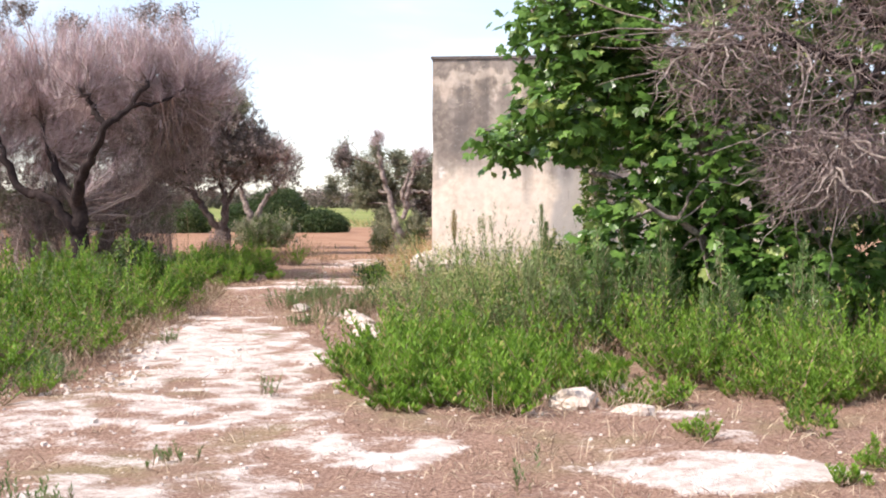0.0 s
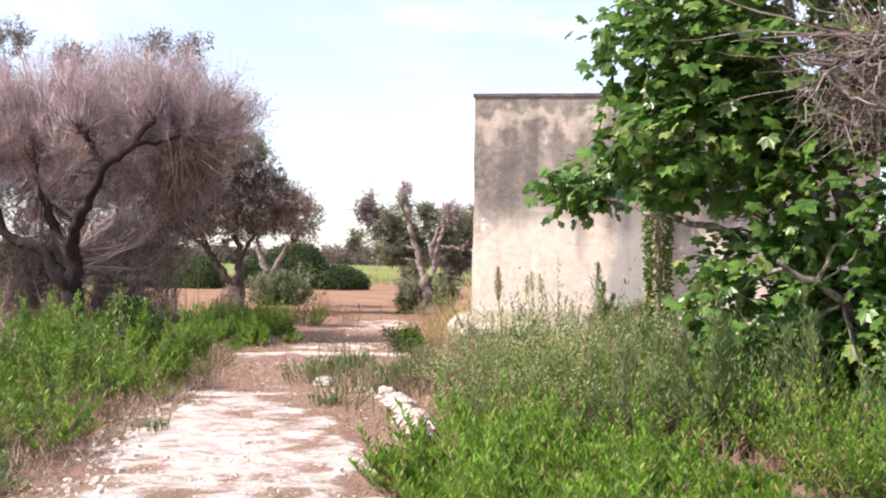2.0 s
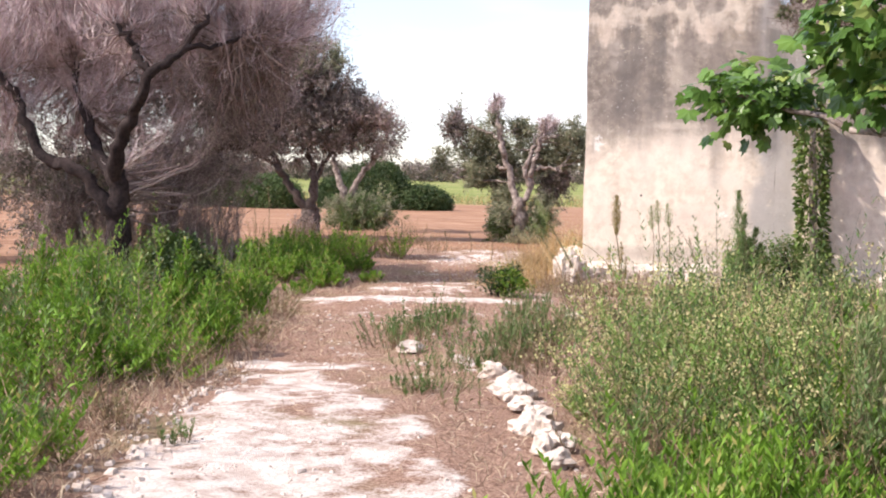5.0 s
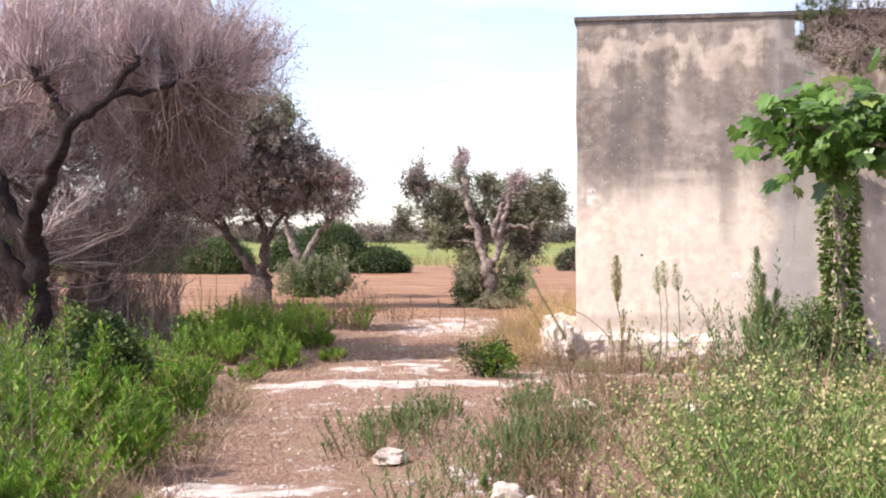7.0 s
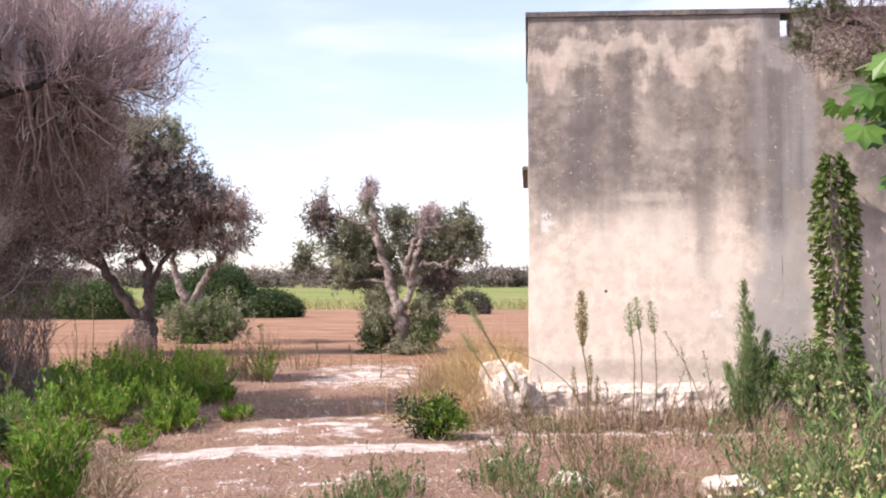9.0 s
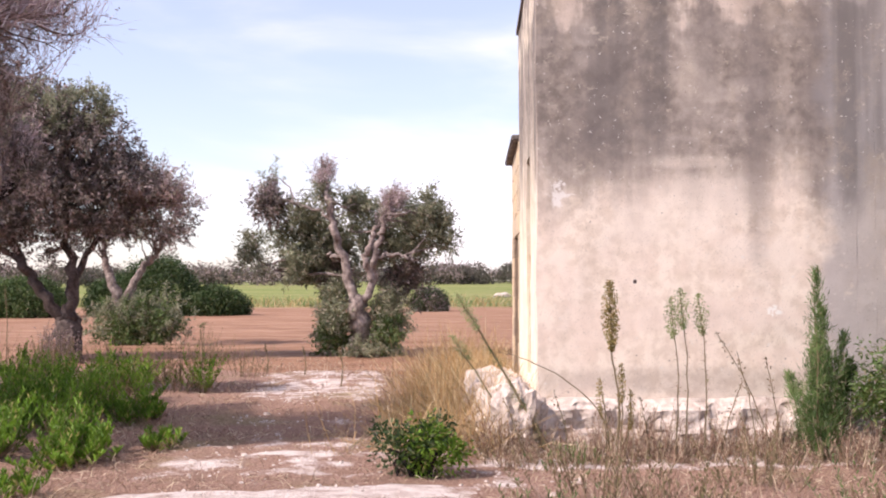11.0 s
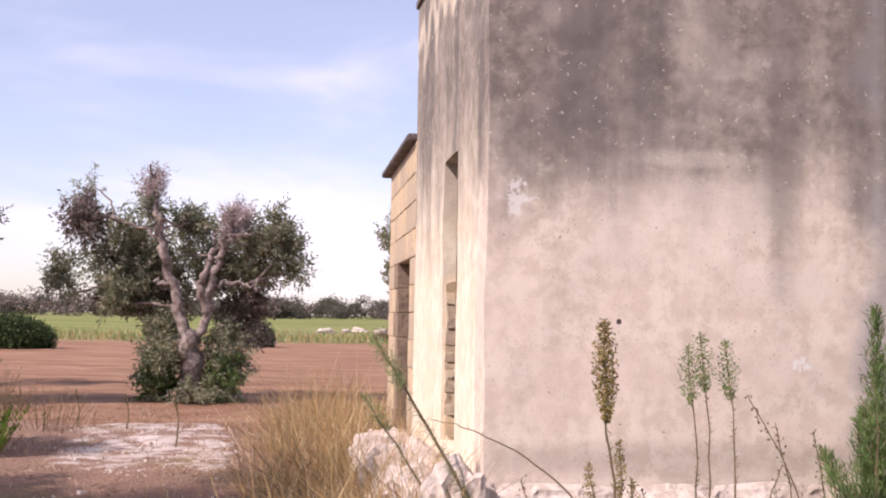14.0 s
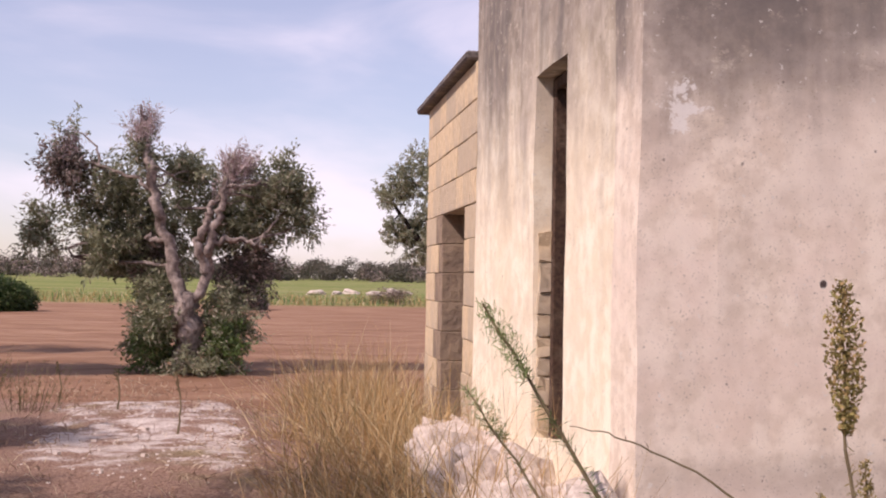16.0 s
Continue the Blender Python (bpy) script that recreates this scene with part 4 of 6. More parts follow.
olive("olive_tree", "pollarded olive with two bare pale limbs and basal suckers", [
    ([(-3.02, 13.9, -0.1), (-3.04, 13.9, 0.6), (-3.08, 13.9, 1.2)], 0.25, 0.18),
    ([(-3.13, 13.9, 1.05), (-3.24, 13.9, 1.6), (-3.38, 13.88, 2.1), (-3.58, 13.85, 2.7), (-3.66, 13.8, 3.3)], 0.105, 0.07),
    ([(-3.0, 13.9, 1.05), (-2.78, 13.9, 1.5), (-2.72, 13.9, 2.05), (-2.58, 13.9, 2.55), (-2.44, 13.9, 3.12)], 0.095, 0.05),
    ([(-2.78, 13.88, 1.6), (-2.90, 13.85, 2.1), (-2.76, 13.85, 2.45), (-2.66, 13.88, 2.7)], 0.075, 0.045),
    ([(-2.66, 13.9, 2.05), (-2.4, 13.9, 2.14), (-2.1, 13.9, 2.10), (-1.9, 13.95, 2.0)], 0.05, 0.028),
    ([(-3.35, 13.9, 2.05), (-3.5, 13.85, 2.12), (-3.68, 13.82, 2.12)], 0.05, 0.03),
    ([(-3.64, 13.8, 3.2), (-3.78, 13.9, 3.7), (-3.82, 13.9, 4.2)], 0.06, 0.02),
    ([(-3.35, 13.95, 1.7), (-4.3, 14.25, 1.75), (-5.1, 14.2, 1.95), (-5.35, 14.2, 2.6)], 0.03, 0.01),
    ([(-3.6, 13.85, 2.9), (-4.0, 14.0, 3.1), (-4.6, 14.1, 3.24), (-5.0, 14.2, 3.3)], 0.035, 0.015),
], [((-4.2, 14.8, 2.3), (0.85, 0.8, 0.75), 170, 20, 0), ((-2.0, 14.8, 2.6), (0.75, 0.75, 0.75), 150, 20, 0), ((-3.2, 15.2, 2.5), (1.1, 0.8, 0.85), 190, 20, 0), ((-4.5, 14.4, 1.8), (0.5, 0.5, 0.4), 60, 22, 0),
    ((-5.0, 14.2, 3.15), (0.38, 0.35, 0.28), 56, 24, 1), ((-5.3, 14.2, 2.2), (0.22, 0.25, 0.5), 40, 20, 0), ((-3.8, 13.95, 3.3), (0.24, 0.25, 0.35), 26, 20, 0), ((-4.95, 14.2, 3.65), (0.2, 0.2, 0.3), 10, 18, 0), ((-4.4, 14.4, 2.9), (0.5, 0.5, 0.4), 60, 22, 0),
    ((-1.65, 14.3, 3.0), (0.5, 0.5, 0.5), 80, 20, 0), ((-3.15, 14.5, 3.15), (0.32, 0.4, 0.3), 44, 22, 0), ((-1.3, 14.4, 2.6), (0.3, 0.4, 0.5), 44, 20, 0), ((-2.2, 14.9, 1.55), (0.35, 0.4, 0.6), 90, 22, 1), ((-3.7, 14.7, 1.7), (0.35, 0.4, 0.4), 60, 22, 1),
    ((-3.55, 13.95, 0.7), (0.33, 0.4, 0.8), 100, 20, 0), ((-3.6, 13.85, 0.4), (0.3, 0.35, 0.45), 44, 18, 2), ((-2.45, 13.95, 0.7), (0.36, 0.4, 0.8), 100, 20, 0), ((-2.42, 13.8, 0.4), (0.34, 0.35, 0.45), 44, 18, 2), ((-3.0, 13.55, 0.15), (0.5, 0.2, 0.18), 24, 16, 0), ((-3.5, 14.2, 1.25), (0.3, 0.3, 0.4), 30, 18, 0)], 15, M_BARK_PALE, [M_OLIVE, M_OLIVE_DARK, M_SHRUB, M_DEADLEAF],
    [((-3.75, 13.95, 3.75), (0.22, 0.25, 0.3), 12, 22, 0.32, 0, 0.6), ((-2.3, 14.0, 3.25), (0.3, 0.3, 0.25), 18, 26, 0.32, 0, 0.7), ((-5.0, 14.2, 3.5), (0.2, 0.2, 0.2), 8, 18, 0.3, 0, 0.6)], "olive trees", branches=40)

olive("olive_tree", "airy grey-green olive standing beyond the annex", [
    ([(6.2, 45, 0.0), (6.0, 45, 1.6), (5.4, 45, 3.4), (4.9, 45, 5.2)], 0.35, 0.08),
    ([(6.0, 45, 1.6), (4.4, 45, 3.0), (3.2, 45, 4.6)], 0.18, 0.06),
], [((4.9, 45, 5.5), (1.6, 1.6, 1.7), 180, 22, 0), ((3.2, 45, 5.2), (0.9, 1.0, 1.1), 90, 20, 0), ((4.4, 45, 3.2), (1.5, 1.2, 1.2), 130, 22, 0), ((3.3, 45, 3.4), (0.6, 0.7, 0.8), 40, 20, 0)], 16, M_BARK_DARK, [M_OLIVE], (), "olive trees", (0.14, 0.05))


def shrub(name, label, centre, radii, clumps, per, leaf, mats, seed, clump_r=0.25, stems=14, group="", category="shrub", dense=False):
    rng = np.random.default_rng(seed)
    c = np.array(centre, float)
    ob = thing(name, label, category, group, (c[0], c[1], 0))
    sg = Geo()
    for k in range(stems):
        to = in_ball(rng, 1, (0, 0, c[2]), np.array(radii) * 0.8, 0.3)[0]
        fr = np.array([rng.normal() * radii[0] * 0.2, rng.normal() * radii[1] * 0.2, -0.05])
        limb(sg, [fr, (fr + to) / 2 + [0, 0, 0.1], to], 0.012 + 0.02 * radii[2], 0.006, rng, 5, 0.01, 0)
    tagged(geo_part("woody_base", sg, [M_BARK_DARK], ob), kind="stuff")
    cg = Geo()
    for k, mt in enumerate(mats):
        if dense:
            q = in_ball(rng, clumps // len(mats), (0, 0, c[2]), radii, 0.82)
            q = q + (q - [0, 0, c[2]]) * (0.13 * rolling(q[:, 0] * 1.0 + c[0], q[:, 1] + q[:, 2] * 1.7, 1.1, k))[:, None]
            q = np.repeat(q[q[:, 2] > 0.05], per, 0)
            q = q + rng.normal(size=q.shape) * clump_r
            leaves(cg, rng, q, rng.normal(size=q.shape) + [0, 0, 0.5], leaf[0] * rng.uniform(0.6, 1.2, len(q)), leaf[1], k)
        else:
            foliage(cg, rng, (0, 0, c[2]), radii, clumps // len(mats), per, leaf, clump_r, k)
    tagged(geo_part("foliage", cg, mats, ob), kind="stuff")
    return ob


shrub("round_bush", "small dense bright green bush beside the path", (-1.05, -1.62, 0.24), (0.42, 0.4, 0.24), 110, 26, (0.055, 0.022), [M_BUSH, M_GREEN], 21, 0.07, group="low bushes")
shrub("climber_mound", "dark leafy climber heaped over a stump", (-4.75, -5.3, 0.52), (0.5, 0.5, 0.52), 330, 26, (0.06, 0.045), [M_BUSH, M_IVY], 22, 0.09)
for k, (c, r, mt) in enumerate((((-15.0, 44, 0.55), (1.9, 1.8, 2.1), [M_BUSH]), ((-12.5, 43.6, 0.3), (1.5, 1.2, 0.95), [M_BUSH]), ((-17.2, 45, 0.5), (1.5, 1.5, 1.3), [M_BUSH]), ((-20.6, 42, 0.5), (1.8, 1.6, 1.2), [M_SHRUB, M_BUSH]), ((-23.6, 43, 0.6), (2.1, 1.8, 1.6), [M_SHRUB]),
                                ((-28.5, 46, 1.0), (3.1, 2.6, 2.0), [M_BUSH, M_SHRUB]), ((-34, 47, 0.8), (3.2, 2.6, 1.6), [M_SHRUB]), ((-2.95, 50.0, 0.4), (0.75, 0.7, 0.65), [M_BUSH, M_OLIVE_DARK]))):
    shrub("field_bush", "dense rounded dark green bush at the far field edge", c, r, 2400, 12, (0.14, 0.06), mt, 30 + k, 0.13, 10, "field bushes", dense=True)


def fig_leaf(geo, rng, p, d, size, m=0):
    """A lobed fig leaf of five lozenges round its stalk."""
    n = len(p)
    d = unit(d)
    s = unit(np.cross(d, np.array([0, 0, 1.0]) + 0.35 * rng.normal(size=(n, 3))))
    q = np.cross(s, d)
    verts, faces = [], []
    size = np.broadcast_to(size, n)[:, None]
    # centre fan: base, then lobe tips and notches alternately
    for ang, rad in ((-2.2, 0.42), (-1.55, 0.86), (-1.12, 0.66), (-0.76, 1.0), (-0.36, 0.74), (0, 1.08), (0.36, 0.74), (0.76, 1.0), (1.12, 0.66), (1.55, 0.86), (2.2, 0.42)):
        verts.append(p + (d * math.cos(ang) + s * math.sin(ang)) * rad * size - q * size * 0.18 * rad * rad)
    v = np.stack([p - d * size * 0.05] + verts, 1)
    k = np.arange(n)[:, None] * 12
    f = np.concatenate([k + [0, 1 + i, 2 + i, 3 + i] for i in (0, 2, 4, 6, 8)], 1)
    geo.add(v, f, m)


def fig_tree():
    rng = np.random.default_rng(41)
    base = np.array([5.6, -11.1, 0])
    tree = thing("fig_tree", "broad fig tree with glossy lobed leaves above tall weeds", "fig tree", "", base)
    tg = Geo()
    tips = []
    for pts, r0, r1 in (([(0, 0, -0.1), (-0.1, 0, 0.8), (-0.3, 0, 1.6), (-0.7, 0.1, 2.6)], 0.17, 0.1), ([(-0.2, 0, 1.2), (-1.3, 0.9, 1.9), (-2.5, 2.2, 2.3), (-3.6, 2.9, 2.55)], 0.06, 0.018),
                        ([(-0.5, 0, 2.2), (-1.3, 0.2, 3.2), (-2.2, 0.1, 4.0), (-2.8, 0, 4.3)], 0.08, 0.025), ([(-0.7, 0.1, 2.6), (-0.8, 0, 3.9), (-1.3, -0.2, 5.2)], 0.09, 0.03),
                        ([(-0.1, 0, 0.8), (0.6, 0.3, 2.0), (1.1, 0.3, 3.6)], 0.1, 0.03), ([(-0.1, 0, 0.7), (-0.8, -0.7, 1.3), (-1.4, -1.0, 1.7)], 0.07, 0.02),
                        ([(-0.3, 0, 1.6), (-1.0, 0.9, 2.2), (-2.0, 1.2, 2.9)], 0.07, 0.02), ([(-0.1, 0, 0.9), (0.3, -0.9, 1.8), (0.2, -1.3, 2.8)], 0.07, 0.02)):
        line = limb(tg, pts, r0, r1, rng, 7, 0.03, 0.05)
        tips.extend(line[5:])
    tips = np.array(tips)
    masses = (((-2.0, 0.2, 3.0), (1.1, 1.1, 0.75), 300), ((-2.2, 0, 3.9), (0.9, 1.0, 0.7), 230), ((-1.0, 0, 4.0), (1.5, 1.2, 1.3), 420), ((-1.2, 0, 5.4), (1.5, 1.2, 0.9), 330), ((0.6, 0.2, 4.2), (1.6, 1.4, 1.7), 300),
              ((-0.6, -0.4, 2.4), (1.1, 1.0, 0.9), 210), ((0.0, -0.6, 1.2), (0.8, 0.8, 0.8), 120), ((-3.3, 2.85, 2.62), (0.52, 0.42, 0.28), 80), ((-2.3, 1.6, 2.7), (0.5, 0.7, 0.3), 60), ((0.9, -0.2, 2.2), (1.2, 1.0, 1.0), 240), ((0.6, -0.7, 0.9), (1.1, 0.7, 0.7), 200), ((-1.4, 0.0, 1.35), (0.8, 0.8, 0.75), 200), ((-0.7, 0.2, 0.8), (0.8, 0.6, 0.6), 150), ((1.6, -0.6, 3.0), (1.2, 0.9, 1.2), 200), ((1.4, 0.6, 4.8), (1.2, 0.9, 1.2), 200), ((2.6, 0.6, 1.6), (1.2, 0.9, 1.4), 220))
    cg, bg2 = Geo(), Geo()
    for c, r, n in masses:
        p = in_ball(rng, n, c, r, 0.5)
        for k in range(max(3, n // 22)):
            to = p[k]
            fr = tips[np.argmin(np.linalg.norm(tips - to, axis=1))]
            limb(bg2, [fr, (fr + to) / 2 + rng.normal(size=3) * 0.1, to], 0.022, 0.008, rng, 5, 0.01, 0)
        p = np.repeat(p, 4, 0) + rng.normal(size=(4 * n, 3)) * 0.11
        out = unit(p - np.array(c)) * 0.8 + rng.normal(size=p.shape) * 0.5 + [-0.2, -0.3, -0.75]
        fig_leaf(cg, rng, p, out, rng.uniform(0.075, 0.145, len(p)))
    geo_part("trunk", tg, [M_BARK_PALE], tree, smooth=True)
    tagged(geo_part("branchwork", bg2, [M_BARK_PALE], tree), kind="stuff")
    tagged(geo_part("crown", cg, [M_FIG], tree), kind="stuff")


fig_tree()


def dead_tree():
    """The tangled dry tree that leans beside the fig."""
    rng = np.random.default_rng(43)
    tree = thing("dead_tree", "tangled dry tree of brown twigs beside the fig", "tree", "", (7.4, -11.6, 0))
    tg, ends = Geo(), []
    for pts, r0, r1 in (([(0, 0, -0.1), (0.0, 0, 1.3), (-0.2, -0.2, 2.8), (-0.6, -0.4, 4.4), (-0.5, -0.4, 5.6)], 0.17, 0.07), ([(-0.2, -0.2, 2.6), (-1.0, -0.8, 3.3), (-2.0, -1.2, 3.5), (-3.0, -1.4, 3.3)], 0.10, 0.02),
                        ([(-0.4, -0.3, 3.6), (-1.4, -0.9, 4.4), (-2.4, -1.2, 4.6)], 0.09, 0.02), ([(0, 0, 1.3), (-0.8, -0.8, 2.0), (-1.9, -1.3, 2.3)], 0.08, 0.02), ([(-0.4, -0.3, 3.4), (-0.9, -1.2, 3.0), (-1.3, -1.7, 2.1)], 0.06, 0.015)):
        line = limb(tg, pts, r0, r1, rng, 8, 0.03, 0.06)
        ends.extend(line[6:])
    ends = np.array(ends)
    bg2 = Geo()
    for k in range(170):
        fr = ends[rng.integers(len(ends))]
        to = fr + rng.normal(size=3) * [0.7, 0.5, 0.5] + [-0.25, -0.2, -0.15]
        limb(bg2, [fr, (fr + to) / 2 + rng.normal(size=3) * 0.12, to], 0.016, 0.004, rng, 5, 0.02, 0)
    sg = Geo()
    for c, r, n in (((-1.2, -0.9, 3.6), (1.9, 0.9, 1.3), 3000), ((-1.2, -1.2, 2.1), (0.8, 0.6, 0.5), 3000), ((-2.4, -1.2, 3.3), (0.8, 0.6, 0.6), 800), ((-0.4, -0.7, 4.2), (0.9, 0.7, 1.0), 1300)):
        p = in_ball(rng, n, c, r, 0.1)
        blades(sg, rng, p, rng.normal(size=p.shape) + [-0.3, -0.2, -0.3], rng.uniform(0.15, 0.5, n), 0.007, 0.6)
    geo_part("trunk", tg, [M_BARK_DARK], tree, smooth=True)
    tagged(geo_part("branchwork", bg2, [M_BARK_PALE], tree, "bare grey branches"), kind="stuff")
    tagged(geo_part("deadwood", sg, [M_TWIG_GREY], tree), kind="stuff")


dead_tree()


def pine():
    rng = np.random.default_rng(44)
    tree = thing("pine_tree", "pine with dead inner twigs overhanging the wall top", "pine tree", "", (6.3, -1.5, 0))
    tg, ends = Geo(), []
    for pts, r0, r1 in (([(0, 0, -0.1), (-0.1, 0, 2.2), (-0.4, 0.1, 4.2), (-0.6, 0.1, 6.5)], 0.2, 0.08), ([(-0.3, 0, 3.6), (-1.3, 0.3, 4.1), (-2.3, 0.5, 4.4), (-3.0, 0.55, 4.6)], 0.08, 0.025), ([(-0.4, 0.1, 4.4), (-1.5, 0.4, 5.1), (-2.6, 0.6, 5.4)], 0.08, 0.02)):
        ends.extend(limb(tg, pts, r0, r1, rng, 8, 0.03, 0.06)[6:])
    ends = np.array(ends)
    sg, cg = Geo(), Geo()
    for k in range(60):
        fr = ends[rng.integers(len(ends))]
        to = fr + rng.normal(size=3) * 0.3
        limb(sg, [fr, (fr + to) / 2 + rng.normal(size=3) * 0.06, to], 0.012, 0.004, rng, 5, 0.01, 0)
    for c, r, n in (((-2.75, 0.45, 4.35), (0.7, 0.5, 0.45), 2600), ((-1.6, 0.3, 4.8), (1.0, 0.6, 0.7), 2600)):
        p = in_ball(rng, n, c, r, 0.1)
        blades(sg, rng, p, rng.normal(size=p.shape), rng.uniform(0.1, 0.3, n), 0.006, 0.5)
    for c, r, n in (((-3.05, 0.45, 4.75), (0.35, 0.35, 0.3), 90), ((-2.3, 0.4, 5.1), (0.9, 0.6, 0.4), 200), ((-1.0, 0.2, 5.8), (1.2, 0.9, 0.9), 200), ((-3.3, 0.4, 4.33), (0.15, 0.2, 0.15), 24), ((-2.6, 0.2, 4.0), (0.5, 0.4, 0.2), 40)):
        q = np.repeat(in_ball(rng, n, c, r, 0.2), 40, 0)
        blades(cg, rng, q, rng.normal(size=q.shape) + [-0.2, 0, 0.3], rng.uniform(0.06, 0.12, len(q)), 0.005, 0.2)
    geo_part("trunk", tg, [M_BARK_DARK], tree, smooth=True)
    tagged(geo_part("deadwood", sg, [M_TWIG_DARK], tree), kind="stuff")
    tagged(geo_part("needles", cg, [M_PINE], tree), kind="stuff")


pine()


# ---- far woodland ----
rng = np.random.default_rng(50)
wood = Geo()
for k in range(620):
    a = rng.uniform(-1.15, 0.75)
    dist = rng.uniform(240, 330)
    x, y = math.sin(a) * dist, math.cos(a) * dist
    h = rng.uniform(3.8, 5.4) if rng.uniform() < 0.94 else rng.uniform(5.4, 7.0)
    foliage(wood, rng, (x, y, 0.7 + h * 0.48), (h * 1.0, h * 0.75, h * 0.5), 34, 16, (0.55, 0.3), 0.7, int(rng.integers(0, 2)))
tagged(geo_part("distant_woodland", wood, [M_FAR, M_OLIVE_DARK]), "low hazy belt of far trees", "woodland", kind="stuff")


# ---- weeds and grasses ----
def spots(rng, n, x0, x1, y0, y1, keep):
    x, y = rng.uniform(x0, x1, n), rng.uniform(y0, y1, n)
    k = keep(x, y) > rng.uniform(0, 1, n)
    return x[k], y[k]


def weeds(name, label, rng, x, y, h, per, leaf, mats, tops=None, spread=0.12, sheet="stuff", bunch=30, wide=0.17, low=None, rise=(1.1, 1.8), fan=0.0):
    """Leafy stems: a thin stem, and narrow leaves winding up it; with fan they spread from one root."""
    n = len(x)
    geo = Geo()
    plant = rng.integers(0, max(1, n // bunch), n)
    off = rng.normal(size=(n, 2)) * wide
    x, y = x[plant] + off[:, 0] * (1 - 0.6 * (fan > 0)), y[plant] + off[:, 1] * (1 - 0.6 * (fan > 0))
    h = h * (0.4 + 1.15 * rng.uniform(0, 1, n) ** 1.3)[plant] * (1 - 0.9 * np.clip(np.hypot(off[:, 0], off[:, 1]) - wide * 0.6, 0, 0.3))
    p = np.stack([x, y, ground_z(x, y) - 0.02], 1)
    tilt = rng.normal(size=(n, 3)) * spread + [0, 0, 1]
    tilt[:, :2] += off * (1.6 + fan)
    blades(geo, rng, p, tilt, h, 0.009, 0.12, 1)
    u = np.tile(np.linspace(0.0, 1.0, per) ** 0.75 * 0.86 + 0.14, n) + rng.normal(size=n * per) * 0.02
    hp = np.repeat(h, per)
    q = np.repeat(p, per, 0) + unit(np.repeat(tilt, per, 0)) * (u * hp * 0.97)[:, None]
    a = np.tile(np.arange(per) * 2.4, n) + np.repeat(rng.uniform(0, 6.28, n), per)
    d = np.stack([np.cos(a), np.sin(a), rise[0] + rise[1] * u + rng.normal(size=len(u)) * 0.3], 1)
    size, thin = leaf[0] * rng.uniform(0.7, 1.3, len(u)) * (1.15 - 0.45 * u), leaf[1] * rng.uniform(0.8, 1.2, len(u))
    mats = list(mats) + [low or M_DRYWEED]
    under = u < 0.34 + 0.1 * rng.normal(size=len(u))
    for which, mi in ((~under, 0), (under, len(mats) - 1)):
        leaves(geo, rng, q[which], d[which], size[which], thin[which], mi, 0.12)
    if tops is not None:
        k = rng.uniform(size=n) < tops[0]
        t = np.repeat((p + unit(tilt) * h[:, None])[k], tops[1], 0)
        t = t + rng.normal(size=t.shape) * [0.055, 0.055, 0.05]
        bloom = Geo() if sheet == "" else geo
        leaves(bloom, rng, t, rng.normal(size=t.shape) + [0, 0, 0.6], tops[2], tops[2] * 0.8, 2 if bloom is geo else 0)
        if bloom is not geo:
            return geo, bloom, mats
    ob = geo_part(name, geo, mats)
    return tagged(ob, label, "weeds", kind=sheet)


def off_path(x, y):
    return soft(np.maximum(bank_left(y) - x, x - bank_right(y)), 0.05, 0.5)


def beside(x, y):
    """How far inside the bank west of the path."""
    return bank_left(y) - x


rng = np.random.default_rng(60)
HERB = dict(rise=(0.8, 1.2), fan=2.2)
# fresh green bank beside the path, right of the walker
x, y = spots(rng, 5200, 0.9, 4.4, -17.7, -12.6, lambda x, y: soft(1.12 - np.hypot((x - 2.45) / 1.25, (y + 15.2) / 2.2) + 0.22 * rolling(x, y, 0.8, 1), 0, 0.3) * soft(x - bank_right(y), -0.1, 0.2) * soft(rolling(x, y, 0.6, 4), -0.8, -0.2))
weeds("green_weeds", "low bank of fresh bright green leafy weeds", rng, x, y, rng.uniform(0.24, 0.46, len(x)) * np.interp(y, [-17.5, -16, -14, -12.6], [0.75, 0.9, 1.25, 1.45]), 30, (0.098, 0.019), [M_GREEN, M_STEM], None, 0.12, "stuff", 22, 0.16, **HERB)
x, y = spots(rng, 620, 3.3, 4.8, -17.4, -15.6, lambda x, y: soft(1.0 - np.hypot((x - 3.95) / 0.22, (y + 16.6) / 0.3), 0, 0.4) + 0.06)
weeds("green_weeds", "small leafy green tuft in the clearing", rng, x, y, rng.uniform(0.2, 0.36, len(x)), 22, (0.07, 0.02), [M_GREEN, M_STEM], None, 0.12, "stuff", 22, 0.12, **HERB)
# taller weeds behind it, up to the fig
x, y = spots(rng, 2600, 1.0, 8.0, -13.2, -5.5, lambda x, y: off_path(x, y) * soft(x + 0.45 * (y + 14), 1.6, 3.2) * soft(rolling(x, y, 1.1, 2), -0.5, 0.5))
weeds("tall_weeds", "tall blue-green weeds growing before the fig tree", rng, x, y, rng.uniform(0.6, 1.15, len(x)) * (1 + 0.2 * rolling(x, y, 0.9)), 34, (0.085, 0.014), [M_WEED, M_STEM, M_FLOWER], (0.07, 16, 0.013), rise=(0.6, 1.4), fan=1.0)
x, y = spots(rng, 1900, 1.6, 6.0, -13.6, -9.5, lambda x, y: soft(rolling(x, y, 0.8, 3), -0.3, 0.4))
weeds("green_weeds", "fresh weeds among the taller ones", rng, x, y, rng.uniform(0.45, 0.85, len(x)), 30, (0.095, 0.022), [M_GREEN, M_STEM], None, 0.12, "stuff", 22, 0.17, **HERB)
